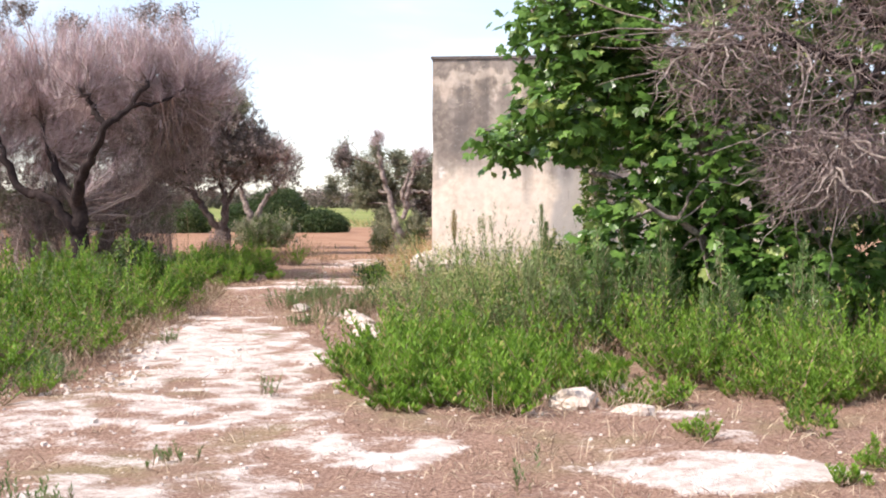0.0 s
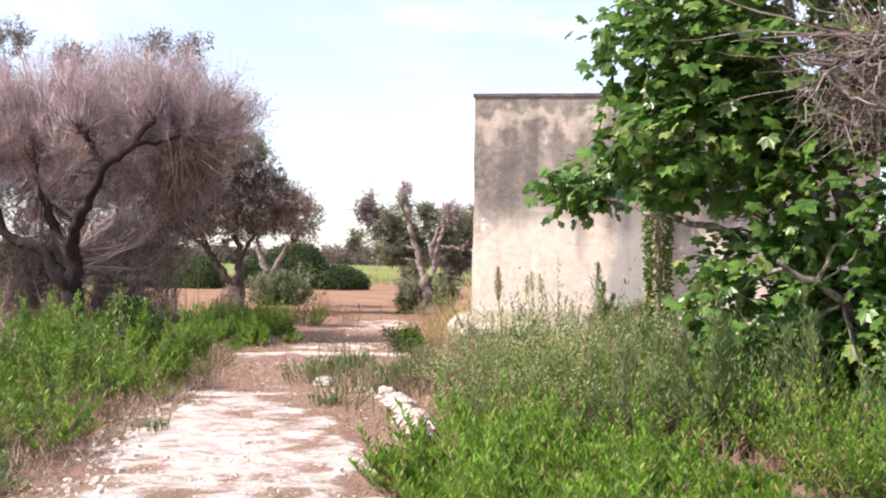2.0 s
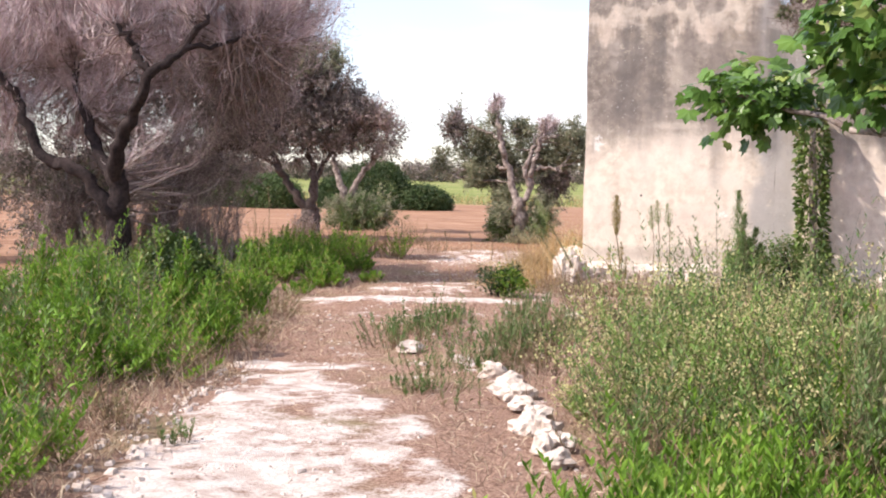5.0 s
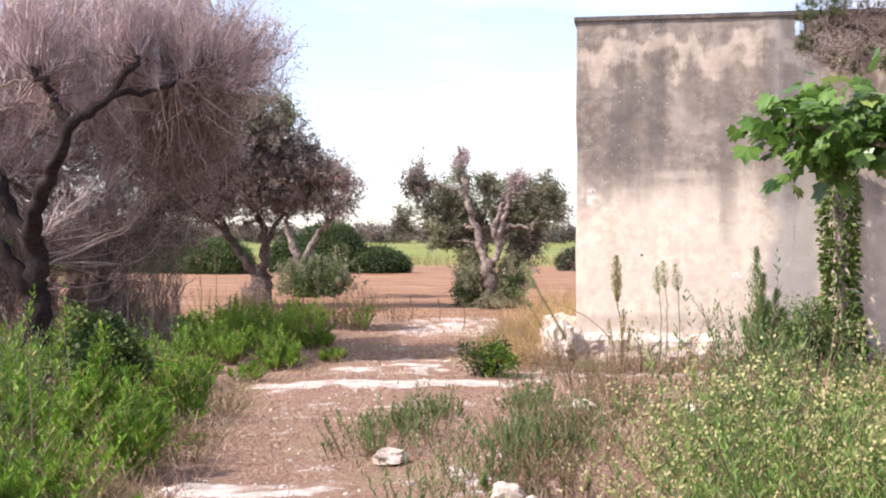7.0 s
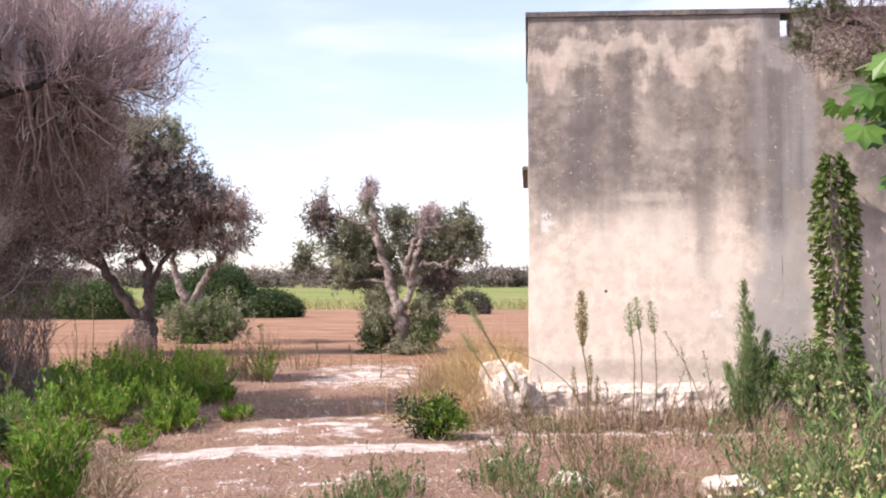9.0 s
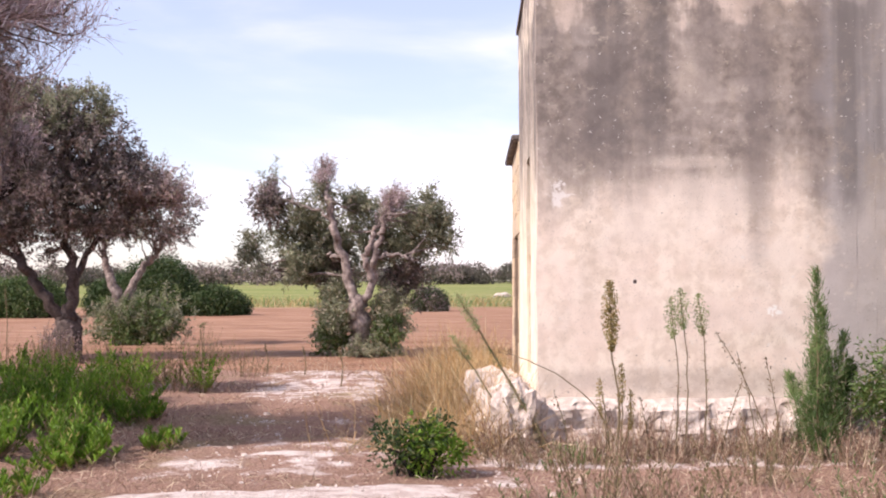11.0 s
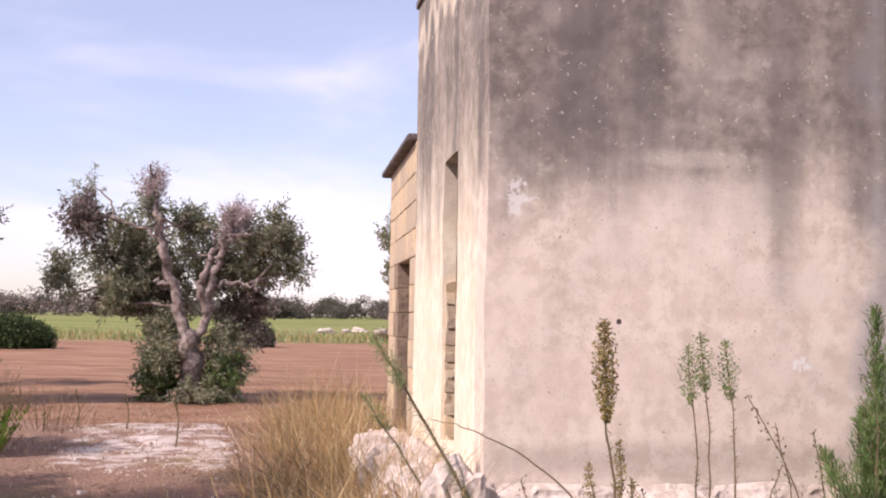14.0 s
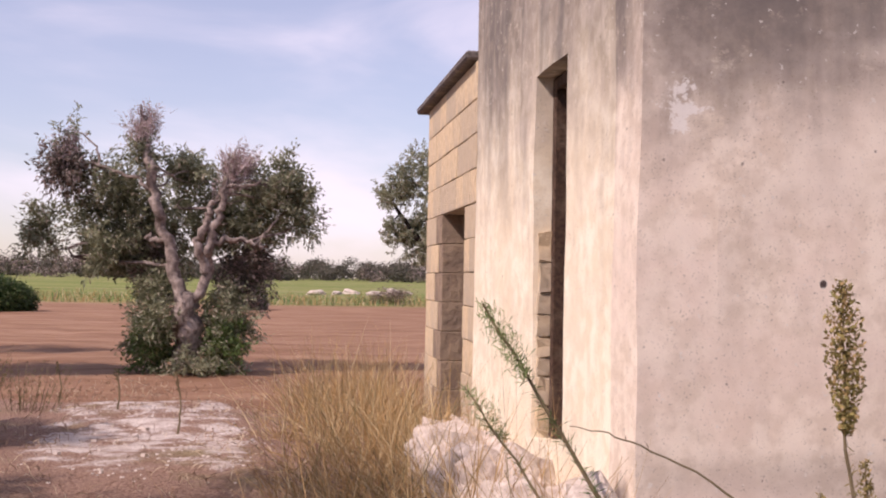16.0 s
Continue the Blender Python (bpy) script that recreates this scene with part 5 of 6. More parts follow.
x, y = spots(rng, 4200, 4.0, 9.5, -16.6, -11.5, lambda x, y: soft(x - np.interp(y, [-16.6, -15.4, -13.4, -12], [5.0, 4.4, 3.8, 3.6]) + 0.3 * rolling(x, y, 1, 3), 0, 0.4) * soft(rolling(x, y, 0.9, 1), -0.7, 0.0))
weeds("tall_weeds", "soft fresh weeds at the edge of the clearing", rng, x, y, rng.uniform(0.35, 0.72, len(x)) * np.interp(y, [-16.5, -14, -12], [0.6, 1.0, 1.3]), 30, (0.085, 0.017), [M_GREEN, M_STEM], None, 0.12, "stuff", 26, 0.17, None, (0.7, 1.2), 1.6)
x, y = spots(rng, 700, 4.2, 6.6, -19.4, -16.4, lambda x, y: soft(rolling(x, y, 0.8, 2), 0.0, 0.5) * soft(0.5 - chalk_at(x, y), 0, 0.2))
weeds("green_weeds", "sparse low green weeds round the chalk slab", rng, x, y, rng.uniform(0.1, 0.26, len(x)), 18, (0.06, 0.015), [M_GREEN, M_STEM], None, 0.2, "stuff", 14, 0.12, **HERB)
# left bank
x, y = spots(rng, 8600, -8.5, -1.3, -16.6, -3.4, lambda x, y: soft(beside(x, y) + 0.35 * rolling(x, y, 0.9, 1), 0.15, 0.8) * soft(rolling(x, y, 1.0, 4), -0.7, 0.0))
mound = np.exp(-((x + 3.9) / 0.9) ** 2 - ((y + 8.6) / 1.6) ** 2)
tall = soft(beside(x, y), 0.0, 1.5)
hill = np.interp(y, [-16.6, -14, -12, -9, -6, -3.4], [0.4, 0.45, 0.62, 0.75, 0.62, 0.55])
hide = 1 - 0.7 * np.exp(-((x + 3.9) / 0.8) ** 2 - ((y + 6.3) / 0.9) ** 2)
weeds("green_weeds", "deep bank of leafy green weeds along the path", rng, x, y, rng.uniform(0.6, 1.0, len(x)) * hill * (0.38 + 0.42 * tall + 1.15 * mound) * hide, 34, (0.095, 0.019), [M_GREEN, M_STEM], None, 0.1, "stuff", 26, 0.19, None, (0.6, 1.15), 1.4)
x, y = spots(rng, 2600, -8.5, -2.0, -15, -1.5, lambda x, y: soft(beside(x, y), 0.4, 1.2) * soft(rolling(x, y, 1.2, 3), -0.2, 0.4))
weeds("tall_weeds", "taller grey-green weeds standing in the bank", rng, x, y, rng.uniform(0.4, 0.9, len(x)) * np.interp(y, [-15, -11, -8], [0.6, 0.9, 1.0]), 30, (0.085, 0.014), [M_WEED, M_STEM], None, 0.12, "stuff", 26, 0.18, None, (0.7, 1.3), 1.0)
x, y = spots(rng, 4200, -6.0, -1.2, -15.5, -4, lambda x, y: soft(beside(x, y), 0.0, 0.3) * soft(1.5 - beside(x, y), 0.0, 0.6) * soft(rolling(x, y, 0.9, 2), -0.3, 0.3))
weeds("dry_weeds", "reddish half-dry weeds at the bank's edge", rng, x, y, rng.uniform(0.2, 0.55, len(x)), 24, (0.055, 0.011), [M_DRYWEED, M_STEM], None, 0.16, "stuff", 24, 0.16, M_LITTER, (0.5, 1.0), 1.6)
x, y = spots(rng, 1700, -3.4, -1.1, -16.4, -13.6, lambda x, y: soft(1.1 - np.hypot((x + 2.2) / 0.9, (y + 15.2) / 1.0) + 0.2 * rolling(x, y, 0.6, 3), 0, 0.4))
weeds("low_weeds", "low dull green weeds on bare earth beside the chalk", rng, x, y, rng.uniform(0.08, 0.2, len(x)), 18, (0.06, 0.012), [M_WEED, M_STEM], None, 0.25, "stuff", 18, 0.14, M_LITTER, (0.4, 0.8), 2.0)
x, y = spots(rng, 900, -2.6, 0.6, -20.4, -16.2, lambda x, y: soft(rolling(x, y, 0.7, 3), 0.1, 0.5) * soft(0.3 - x, 0, 0.8))
weeds("green_weeds", "scattered green tufts on the open chalk", rng, x, y, rng.uniform(0.16, 0.34, len(x)), 18, (0.06, 0.015), [M_GREEN, M_STEM], None, 0.14, "stuff", 20, 0.1, **HERB)
x, y = spots(rng, 6500, -8.5, -3.0, -3.6, 6.5, lambda x, y: soft(beside(x, y) + 0.4 * rolling(x, y, 1.0, 3), 0.1, 0.8) * soft(y, -3.4, -2.6) * (0.65 + 0.45 * rolling(x, y, 1.2, 1)))
weeds("green_weeds", "dark green weeds in the shade of the olives", rng, x, y, rng.uniform(0.25, 0.58, len(x)), 26, (0.095, 0.019), [M_GREEN, M_STEM], None, 0.14, "stuff", 30, 0.18, None, (0.8, 1.3), 1.0)
x, y = spots(rng, 1500, -11.5, -4.4, 5.0, 12.5, lambda x, y: 0.25 + 0.6 * soft(rolling(x, y, 1.4, 2), -0.1, 0.5))
weeds("dry_weeds", "thin half-dry weeds under the olives", rng, x, y, rng.uniform(0.25, 0.8, len(x)), 18, (0.06, 0.011), [M_DRYWEED, M_STEM])
x, y = spots(rng, 2200, -1.7, 0.4, -10.2, -4.4, lambda x, y: soft(rolling(x, y, 0.9, 1), -0.1, 0.4) * soft(x - bank_right(y), -1.5, -0.6))
weeds("path_weeds", "thin grey-green weeds on the worn middle of the path", rng, x, y, rng.uniform(0.2, 0.5, len(x)), 20, (0.06, 0.010), [M_WEED, M_STEM], None, 0.2, "stuff", 20, 0.13)
# between the path and the house
x, y = spots(rng, 3200, -1.4, 6.5, -12.5, -1.2, lambda x, y: off_path(x, y) * (0.15 + 0.6 * soft(rolling(x, y, 1.0, 4), -0.2, 0.5)))
weeds("dry_weeds", "sparse half-dry weeds before the house", rng, x, y, rng.uniform(0.15, 0.5, len(x)), 20, (0.06, 0.010), [M_DRYWEED, M_STEM])
x, y = spots(rng, 3400, -1.4, 6.5, -11.5, -1.3, lambda x, y: off_path(x, y) * soft(rolling(x, y, 0.9, 2), -0.1, 0.5) * soft(-y, 1.5, 5))
weeds("tall_weeds", "grey-green weeds scattered before the house", rng, x, y, rng.uniform(0.3, 0.8, len(x)), 24, (0.065, 0.010), [M_WEED, M_STEM], None, 0.14, "stuff", 26, 0.18, None, (0.6, 1.2), 1.0)
x, y = spots(rng, 1700, -2.4, 4.6, -22, -4, lambda x, y: 0.08 + 0.8 * soft(rolling(x, y, 0.8, 3), 0.25, 0.7))
weeds("path_weeds", "small weeds sprouting in the path", rng, x, y, rng.uniform(0.12, 0.38, len(x)), 16, (0.06, 0.009), [M_WEED, M_STEM], None, 0.2, "stuff", 12, 0.07)
x, y = spots(rng, 3800, -0.5, 6.5, -1.0, -0.18, lambda x, y: 0.8 + 0 * x)
weeds("dry_weeds", "brown dry stalks along the wall foot", rng, x, y, rng.uniform(0.12, 0.42, len(x)) * (0.9 + 0.3 * rolling(x, y, 0.6)), 16, (0.05, 0.007), [M_LITTER, M_LITTER])
x, y = spots(rng, 240, -0.1, 6.0, -1.3, -0.4, lambda x, y: 0.7 + 0 * x)
weeds("green_weeds", "low green sprouts before the wall", rng, x, y, rng.uniform(0.1, 0.3, len(x)), 16, (0.05, 0.010), [M_WEED, M_STEM])

# flowering clump by the path
fl = thing("flowering_weed", "bushy green weed topped with pale yellow blossom", "weed", "", (2.4, -10.9, 0))
n = 1500
px_, py_ = 2.3 + rng.normal(size=n) * 0.4, -10.6 + rng.normal(size=n) * 0.7
hh = rng.uniform(0.75, 1.15, n) * (1.08 - 0.28 * np.hypot((px_ - 2.2) / 0.8, (py_ + 10.6) / 1.1))
leafy, bloom, used = weeds("foliage", "", rng, px_, py_, np.clip(hh, 0.3, 1.3), 34, (0.075, 0.012), [M_LIME, M_STEM, M_FLOWER], (0.42, 36, 0.023), 0.16, "", 26, 0.2, M_LIME, (0.6, 1.2), 1.6)
for name, geo, mats in (("foliage", leafy, used), ("blossom", bloom, [M_FLOWER])):
    ob = tagged(geo_part(name, geo, mats, fl), kind="stuff")
    ob.location = (-2.4, 10.9, 0)

# golden dry grass beside the facade
straw = Geo()
x, y = spots(rng, 15000, -2.2, -0.12, -0.7, 10.5, lambda x, y: soft(-x - 0.05 + 0.3 * rolling(x, y, 0.8, 2), 0.0, 0.2) * soft(1.7 + x + 0.35 * rolling(x, y, 0.9, 1), 0, 0.9))
p = np.stack([x, y, ground_z(x, y)], 1)
tuft = 0.75 + 0.35 * rolling(x, y, 0.45, 3)
for part_of, mi in ((rng.uniform(size=len(x)) < 0.72, 0), (rng.uniform(size=len(x)) < 0.22, 1)):
    q = p[part_of]
    blades(straw, rng, q, rng.normal(size=q.shape) * 0.8 + [-0.1, -0.1, 1.0], rng.uniform(0.3, 1.05, len(q)) * tuft[part_of], 0.0062, 0.9, mi)
k = rng.uniform(size=len(x)) < 0.05
q = p[k]
blades(straw, rng, q, rng.normal(size=q.shape) * 0.6 + [-0.1, 0, 1.0], rng.uniform(0.6, 1.15, len(q)), 0.006, 0.4, 0)
tagged(geo_part("dry_grass", straw, [M_STRAW, M_DRYWEED]), "tall golden dry grass along the facade", "grass", kind="stuff")

# litter of dead grass over the open ground
lit = Geo()
x, y = spots(rng, 130000, -4.5, 6.5, -23, 1.5, lambda x, y: soft(0.42 - chalk_at(x, y), -0.05, 0.3) * (0.5 + 0.5 * soft(rolling(x, y, 0.7, 1), -0.4, 0.4)))
p = np.stack([x, y, ground_z(x, y) - 0.005], 1)
leaves(lit, rng, p, rng.normal(size=p.shape) * [0.8, 0.8, 0.3] + [0, 0, 0.75], rng.uniform(0.05, 0.2, len(p)), 0.006, 0, 0.25)
x, y = spots(rng, 20000, -10, 3, 1, 13, lambda x, y: 0.2 + 0.7 * soft(rolling(x, y, 1.2, 1), -0.2, 0.5))
p = np.stack([x, y, ground_z(x, y) - 0.005], 1)
leaves(lit, rng, p, rng.normal(size=p.shape) * [0.7, 0.7, 0.3] + [0, 0, 0.8], rng.uniform(0.05, 0.2, len(p)), 0.009, 0, 0.25)
x, y = spots(rng, 15000, -1.0, 4.0, -19, -2.5, lambda x, y: off_path(x, y) * soft(rolling(x, y, 0.7, 4), -0.2, 0.4))
p = np.stack([x, y, ground_z(x, y) - 0.005], 1)
leaves(lit, rng, p, rng.normal(size=p.shape) * [0.45, 0.45, 0.2] + [0, 0, 1.0], rng.uniform(0.15, 0.42, len(p)), 0.006, 0, 0.2)
x, y = spots(rng, 12000, -4.5, -0.8, -16, -3, lambda x, y: soft(beside(x, y) + 0.25, 0.0, 0.25) * soft(1.2 - beside(x, y), 0, 0.5))
p = np.stack([x, y, ground_z(x, y) - 0.005], 1)
leaves(lit, rng, p, rng.normal(size=p.shape) * [0.5, 0.5, 0.2] + [0, 0, 0.9], rng.uniform(0.12, 0.4, len(p)), 0.006, 0, 0.2)
tagged(geo_part("dead_grass", lit, [M_LITTER]), "short dead grass littering the dry ground", "grass", kind="stuff")

# broken chalk lying on the path
peb = Geo()
x, y = spots(rng, 16000, -4.5, 5.5, -23, 9, lambda x, y: soft(chalk_at(x, y), 0.1, 0.5) * (0.25 + 0.75 * soft(rolling(x, y, 0.6, 3), -0.2, 0.5)))
ey = rng.uniform(-16.5, -9.0, 260)
ex = np.interp(ey, [-17, -15.5, -13.3, -11.7, -9.0], [-1.5, -1.05, -1.6, -1.95, -2.4]) + rng.normal(size=260) * 0.13
x, y = np.append(x, ex), np.append(y, ey)
n = len(x)
edge = np.arange(n) >= n - 260
s = np.where(edge, rng.uniform(0.008, 0.034, n), 1.0) * np.where(edge, 1.0, rng.uniform(0.005, 0.017, n)) * np.where((rng.uniform(size=n) < 0.04) & ~edge, 2.4, 1.0)
c = np.stack([x, y, ground_z(x, y) + s * 0.2], 1)
cube = np.array([(-1, -1, -0.6), (1, -1, -0.6), (1, 1, -0.6), (-1, 1, -0.6), (-0.7, -0.7, 0.6), (0.7, -0.7, 0.6), (0.7, 0.7, 0.6), (-0.7, 0.7, 0.6)])
a = rng.uniform(0, 6.28, n)
jit = cube[None] * rng.uniform(0.6, 1.3, size=(n, 8, 3)) * s[:, None, None]
rx = jit[..., 0] * np.cos(a)[:, None] - jit[..., 1] * np.sin(a)[:, None]
ry = jit[..., 0] * np.sin(a)[:, None] + jit[..., 1] * np.cos(a)[:, None]
k = np.arange(n)[:, None] * 8
peb.add(c[:, None] + np.stack([rx, ry, jit[..., 2]], -1), np.concatenate([k + [4, 5, 6, 7], k + [0, 1, 5, 4], k + [1, 2, 6, 5], k + [2, 3, 7, 6], k + [3, 0, 4, 7]], 1))
tagged(geo_part("gravel", peb, [M_CHALK]), "broken bits of white chalk on the path", "gravel", kind="stuff")

# standing grass along the near edge of the far field
fg = Geo()
x = rng.uniform(-60, 40, 12000)
y = 58.5 + 2.0 * rolling(x, x * 0, 14, 2) + rng.uniform(0, 1, len(x)) ** 2 * 22
p = np.stack([x, y, ground_z(x, y)], 1)
for mi in (0, 1):
    q = p[mi::2] if mi else p[0::2]
    blades(fg, rng, q, rng.normal(size=q.shape) * 0.3 + [0, 0, 1], rng.uniform(0.25, 0.6, len(q)), 0.03, 0.5, mi)
tagged(geo_part("field_grass", fg, [M_WEED, M_STRAW]), "rough green and straw-coloured grass of the far field", "grass", kind="stuff")


# ---- single weeds before the house ----
def stalk(name, label, pts, r0, tip, seed, head=None, leaf=(0.05, 0.006), n_leaf=60, mats=None, from_u=0.15, group="single weeds", slim=0.55):
    """One tall weed: a stem, its narrow leaves, and a head."""
    rng = np.random.default_rng(seed)
    base = np.array(pts[0])
    ob = thing(name, label, "weed", group, base)
    sg, lg = Geo(), Geo()
    line = limb(sg, np.array(pts) - base, r0, tip, rng, 5, 0.004, 0)
    geo_part("stem", sg, [M_STEM], ob)
    u = rng.uniform(from_u, 1, n_leaf)
    k = np.clip((u * (len(line) - 1)).astype(int), 0, len(line) - 2)
    f = (u * (len(line) - 1) - k)[:, None]
    p = line[k] * (1 - f) + line[k + 1] * f
    d = unit(line[k + 1] - line[k]) * 0.9 + rng.normal(size=p.shape) * 0.8
    leaves(lg, rng, p, d, leaf[0] * rng.uniform(0.6, 1.3, n_leaf) * (1.1 - 0.4 * u), leaf[1], 0, 0.05)
    geo_part("leaves", lg, [(mats or [M_WEED])[0]], ob)
    if head:
        hg = Geo()
        length, wide, n, mt, size = head
        v = rng.uniform(0, 1, n) ** 0.8
        kk = line[-1] - unit(line[-1] - line[-2]) * (length * v)[:, None]
        rr = wide * np.sin(np.clip(v * 0.92 + 0.06, 0, 1) * math.pi) ** 0.7
        p = kk + unit(rng.normal(size=(n, 3)) * [1, 1, 0.4]) * (rr * rng.uniform(0.2, 1, n))[:, None]
        leaves(hg, rng, p, rng.normal(size=p.shape) * 0.6 + [0, 0, 0.8], size * rng.uniform(0.7, 1.3, n), size * slim, 0)
        tagged(geo_part("seed_head", hg, [mt], ob), kind="stuff")
    return ob


stalk("tall_weed", "brown weed with a golden plume before the plaster wall", [(0.64, -0.88, 0), (0.66, -0.9, 0.5), (0.60, -0.88, 1.0), (0.585, -0.88, 1.57)], 0.012, 0.004, 1, (0.62, 0.085, 1300, M_SEED, 0.026), n_leaf=120, mats=[M_SEED])
for dx, h in ((-0.13, 0.72), (0.14, 0.62), (0.06, 0.85)):
    stalk("tall_weed", "side shoot of brown weed with small golden plume", [(0.64 + dx * 0.4, -0.9, 0), (0.64 + dx * 0.8, -0.92, h * 0.6), (0.62 + dx, -0.9, h)], 0.007, 0.003, 4 + int(h * 10), (0.34, 0.045, 300, M_SEED, 0.02), n_leaf=40, mats=[M_SEED])
for x, h, s in ((1.12, 1.42, 11), (1.20, 1.50, 12), (1.36, 1.45, 13)):
    stalk("tall_weed", "slender weed with pale feathery seed head", [(x + 0.03, -0.85, 0), (x + 0.06, -0.86, h * 0.5), (x, -0.85, h)], 0.008, 0.003, s, (0.36, 0.085, 520, M_PALE, 0.02), n_leaf=80, mats=[M_DRYWEED])
for x0, x1, h, s in ((2.05, 1.52, 1.12, 21), (1.9, 1.7, 0.95, 22), (2.1, 1.95, 0.9, 23), (1.55, 1.75, 0.7, 24), (0.25, 0.1, 0.6, 25), (0.95, 0.85, 0.55, 26), (-0.15, -0.35, 0.55, 27)):
    stalk("dry_stalk", "dry branching stalk with brown seed knobs", [(x0, -0.75, 0), ((x0 + x1) / 2, -0.78, h * 0.6), (x1, -0.8, h)], 0.006, 0.003, s, (0.4, 0.05, 26, M_STEM, 0.03), n_leaf=14, mats=[M_LITTER])
stalk("leaning_weed", "long weed leaning out past the house corner", [(0.10, -0.32, 0), (-0.12, -0.28, 0.38), (-0.40, -0.2, 0.86), (-0.76, -0.11, 1.45)], 0.016, 0.006, 31, (0.40, 0.09, 420, M_PALE, 0.05), (0.085, 0.0055), 330, from_u=0.06, slim=0.1)
stalk("leaning_weed", "second weed stem leaning out from the corner", [(0.08, -0.34, 0), (-0.3, -0.2, 0.32), (-0.55, -0.12, 0.66), (-0.82, -0.02, 1.06)], 0.011, 0.004, 32, (0.30, 0.07, 240, M_PALE, 0.045), (0.07, 0.0045), 220, from_u=0.1, slim=0.1)
stalk("arching_stem", "bare brown stem arching across the wall corner", [(0.72, -0.7, 0.0), (0.5, -0.6, 0.42), (0.25, -0.5, 0.66), (-0.05, -0.4, 0.82), (-0.24, -0.36, 0.89), (-0.40, -0.32, 0.92)], 0.008, 0.002, 33, None, n_leaf=6, mats=[M_LITTER])



def feathery_shrub(name, label, at, height, wide, n, seed, material=None, leaf=(0.05, 0.1, 0.008), group=""):
    """A pointed shrub of upright narrow leaves round several stems."""
    rng = np.random.default_rng(seed)
    ob = thing(name, label, "shrub" if not group else "weed", group, at)
    sg, lg = Geo(), Geo()
    tops = []
    for k in range(9):
        a, r = rng.uniform(0, 6.28), wide * rng.uniform(0.2, 0.95)
        h = height * (1 - 0.62 * r / wide) if k else height
        r = r if k else 0.02
        tops.append((r * math.cos(a), r * math.sin(a), h))
        limb(sg, [(0, 0, -0.05), (r * math.cos(a) * 0.6, r * math.sin(a) * 0.6, h * 0.4), tops[-1]], 0.012, 0.003, rng, 5, 0.01, 0)
    tops = np.array(tops)
    k = rng.integers(0, len(tops), n)
    u = rng.uniform(0.12, 1, n)
    p = tops[k] * u[:, None] + rng.normal(size=(n, 3)) * (0.085 * (1.15 - u))[:, None]
    d = rng.normal(size=(n, 3)) * 0.5 + [0, 0, 1.0]
    d[:, :2] += p[:, :2] * 1.5
    leaves(lg, rng, p, d, rng.uniform(leaf[0], leaf[1], n), leaf[2], 0, 0.02)
    tagged(geo_part("woody_base", sg, [M_STEM], ob), kind="stuff")
    tagged(geo_part("foliage", lg, [material or M_WEED], ob), kind="stuff")


feathery_shrub("juniper_shrub", "upright pointed blue-green feathery shrub against the wall", (2.45, -0.65, 0), 1.66, 0.52, 12000, 45)
for k, (x, y, h) in enumerate(((2.9, -12.3, 1.05), (3.6, -12.6, 1.3), (4.3, -12.9, 1.35), (3.3, -11.3, 1.2), (4.9, -13.4, 1.25), (1.8, -9.5, 0.95), (2.7, -9.2, 1.05), (5.7, -13.9, 1.2), (3.9, -11.6, 1.4), (1.5, -8.2, 0.7), (2.6, -7.0, 0.8), (3.4, -5.6, 0.85))):
    feathery_shrub("feathery_weed", "tall feathery grey-green weed among the others", (x, y, 0), h * 1.08, 0.4, 2600, 100 + k, M_PALE if k % 3 == 0 else M_WEED, (0.06, 0.11, 0.010), "feathery weeds")
for k, (x, y, h) in enumerate(((-3.6, -7.6, 1.05), (-4.2, -8.4, 1.15), (-3.3, -6.5, 0.95), (-5.1, -7.4, 1.1), (-3.9, -9.6, 1.05), (-5.3, -9.0, 1.15), (-2.9, -8.7, 0.8), (-5.9, -6.6, 1.0), (-4.6, -10.6, 1.0), (-3.2, -10.8, 0.9), (-5.9, -10.4, 1.05), (-3.4, -12.4, 0.85), (-4.6, -12.8, 0.9))):
    feathery_shrub("plumed_weed", "bushy bright green weed with upright leafy plumes", (x, y, 0), h, 0.36, 1700, 130 + k, M_GREEN, (0.06, 0.1, 0.018), "plumed weeds")
for x, y, h, s in ((-9.6, 11.6, 1.5, 51), (-9.9, 11.4, 0.9, 52), (-7.7, 9.8, 0.6, 53), (-5.6, 10.6, 0.7, 54), (-4.2, 9.4, 0.5, 55), (-6.6, 8.2, 0.55, 56), (-2.6, 6.6, 0.6, 57), (-3.4, 8.4, 0.5, 58)):
    stalk("dry_stalk", "thin dry stalk standing at the field edge", [(x, y, 0), (x + 0.02, y, h * 0.5), (x - 0.03, y, h)], 0.012, 0.005, s, (h * 0.3, 0.03, 40, M_STEM, 0.03), n_leaf=26, mats=[M_DRYWEED])
for k, (x, s) in enumerate(((1.5, 0.5), (3.2, 0.35), (4.4, 0.6), (6.0, 0.45), (7.6, 0.7), (9.0, 0.4))):
    rock("field_stone", (x, 88 + 2.5 * k % 7, 0.3), (s * 1.6, s, s * 0.55), k + 80, "white stone heaped at the far field edge", "stone", "far field stones", k)
shrub("dry_thicket", "low brown thicket at the far field edge", (4.6, 63, 0.4), (2.2, 1.0, 0.6), 160, 20, (0.14, 0.03), [M_TWIG_DARK, M_DRYWEED], 91, 0.2, 14)

shrub("low_shrub", "small green shrub at the ivy's foot", (3.2, -0.7, 0.5), (0.55, 0.35, 0.5), 150, 24, (0.06, 0.02), [M_IVY, M_WEED], 47, 0.1, 12)


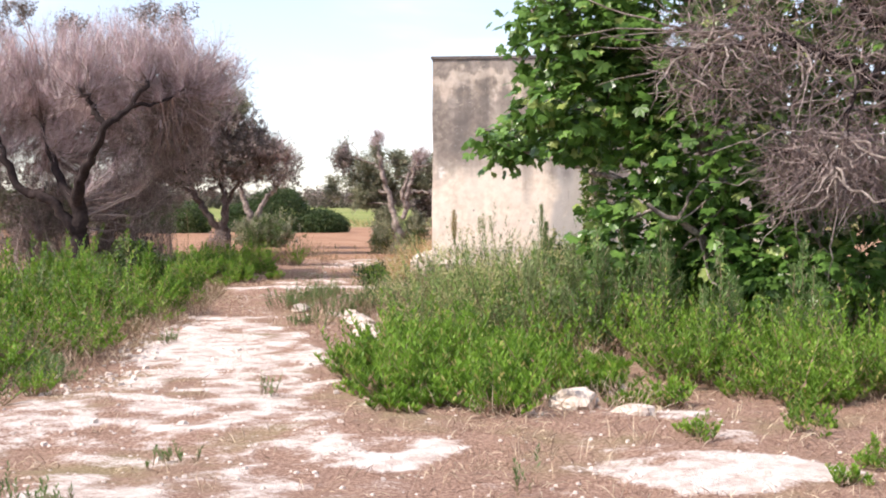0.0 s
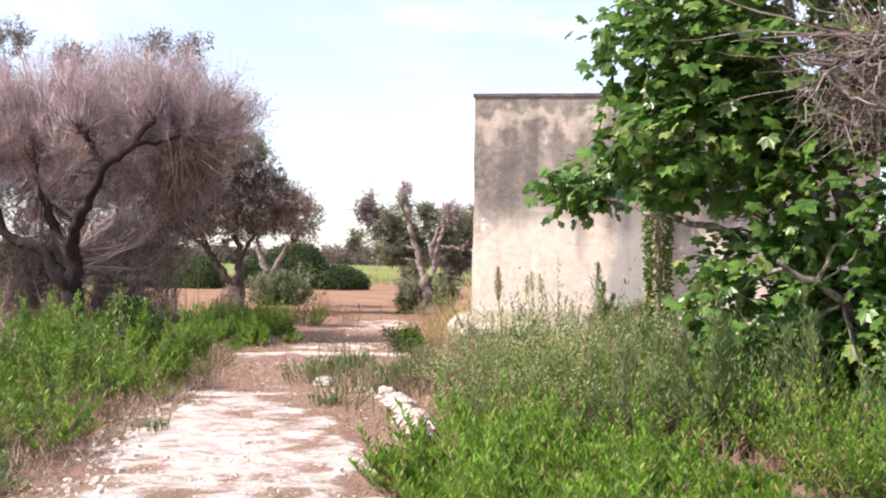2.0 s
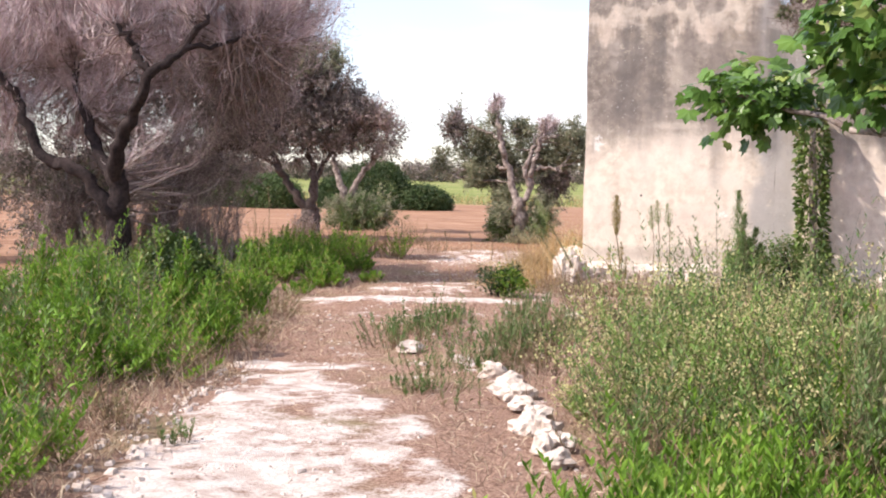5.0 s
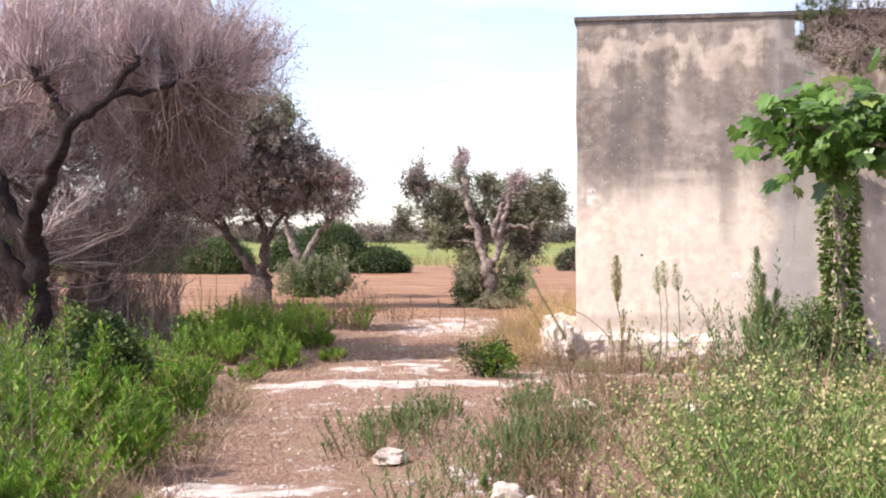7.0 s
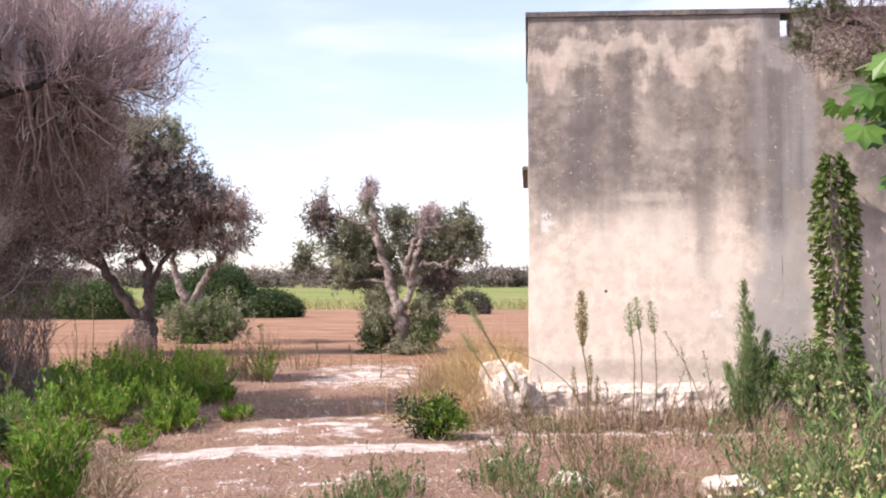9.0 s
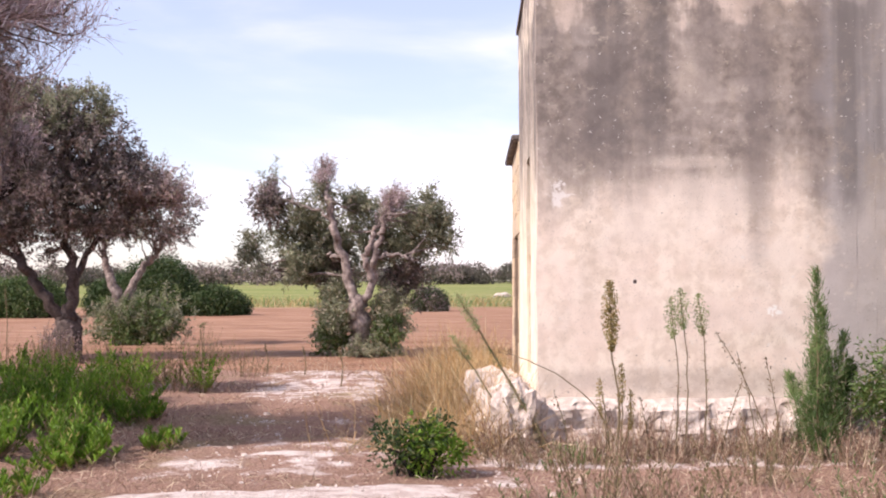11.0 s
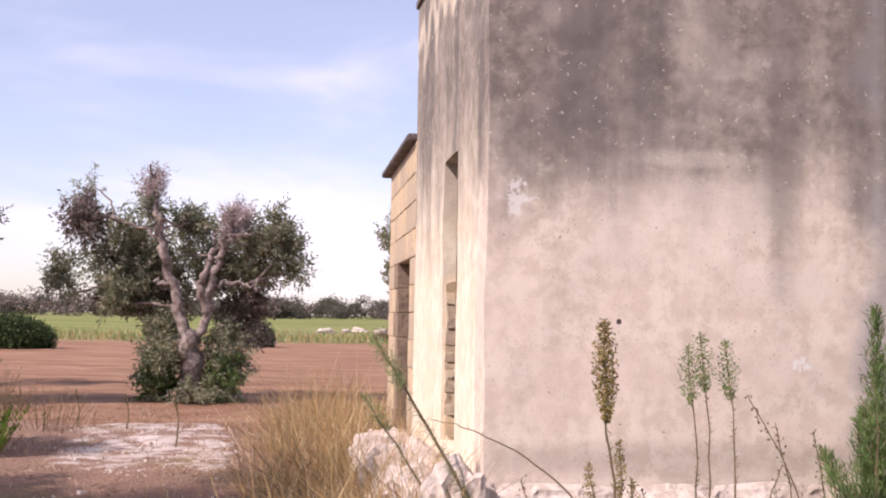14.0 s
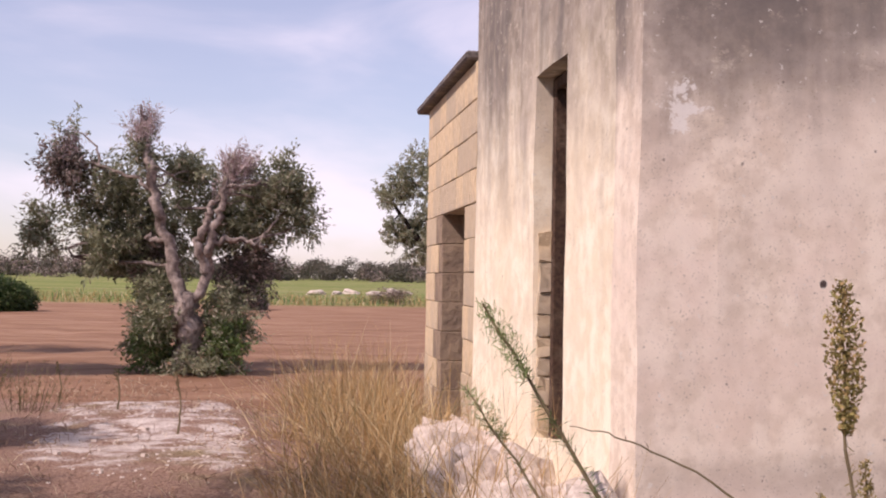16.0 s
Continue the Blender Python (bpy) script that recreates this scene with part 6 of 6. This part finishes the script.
def ivy_post():
    rng = np.random.default_rng(48)
    ob = thing("ivy", "column of ivy climbing an old post by the wall", "climber", "", (3.58, -0.35, 0))
    pg, lg = Geo(), Geo()
    tube(pg, spline([(0.03, 0, -0.05), (0, 0, 1.0), (-0.04, 0, 2.0), (-0.06, 0, 3.0)], 4), [0.06] * 10 + [0.045] * 3, 7)
    geo_part("post", pg, [M_BARK_PALE], ob)
    n = 2600
    z = rng.uniform(0, 3.15, n)
    wide = np.interp(z, [0, 0.5, 1.2, 2.4, 2.9, 3.2], [0.46, 0.27, 0.2, 0.24, 0.16, 0.05]) * rng.uniform(0.5, 1.1, n)
    a = rng.uniform(0, 6.28, n)
    p = np.stack([np.cos(a) * wide - 0.02 * z, np.sin(a) * wide, z], 1)
    d = np.stack([np.cos(a), np.sin(a), rng.normal(size=n) * 0.5 - 0.3], 1)
    leaves(lg, rng, p, d, rng.uniform(0.06, 0.11, n), rng.uniform(0.045, 0.075, n), 0, 0.1)
    geo_part("leaves", lg, [M_IVY], ob)


ivy_post()

# ---- tuff blocks of the annex ----
rb = random.Random(9)
meshes = {}


def block_mesh(dy, dz, material=None):
    key = (round(dy, 2), round(dz, 2), material)
    if key not in meshes:
        bm = bmesh.new()
        box(bm, -0.21, 0.21, -dy / 2, dy / 2, -dz / 2, dz / 2)
        bmesh.ops.bevel(bm, geom=bm.edges[:], offset=0.006, segments=1, affect="EDGES")
        me = bpy.data.meshes.new("block")
        bm.to_mesh(me)
        bm.free()
        me.materials.append(material or M_TUFF)
        meshes[key] = me
    return meshes[key]


zc, row = 0.12, 0
while zc < H2 - 0.1:
    dz = 0.30 if zc + 0.31 < H2 - 0.15 else H2 - zc - 0.008
    spans = [(Y0 + 0.004, Y1)]
    if zc < 2.2:
        spans = [(Y0 + 0.004, 5.39), (6.83, Y1)]
    for a, b in spans:
        cur = a
        while cur < b - 0.02:
            dy = rb.choice((0.44, 0.56, 0.68))
            if row % 2 and cur == a:
                dy = 0.28
            if b - (cur + dy) < 0.22:
                dy = b - cur
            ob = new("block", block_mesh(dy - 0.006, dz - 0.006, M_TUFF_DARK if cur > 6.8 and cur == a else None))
            ob.parent = core
            ob.location = (0.21 + rb.uniform(-0.006, 0.006), cur + dy / 2, zc + dz / 2)
            cur += dy
    zc += dz
    row += 1
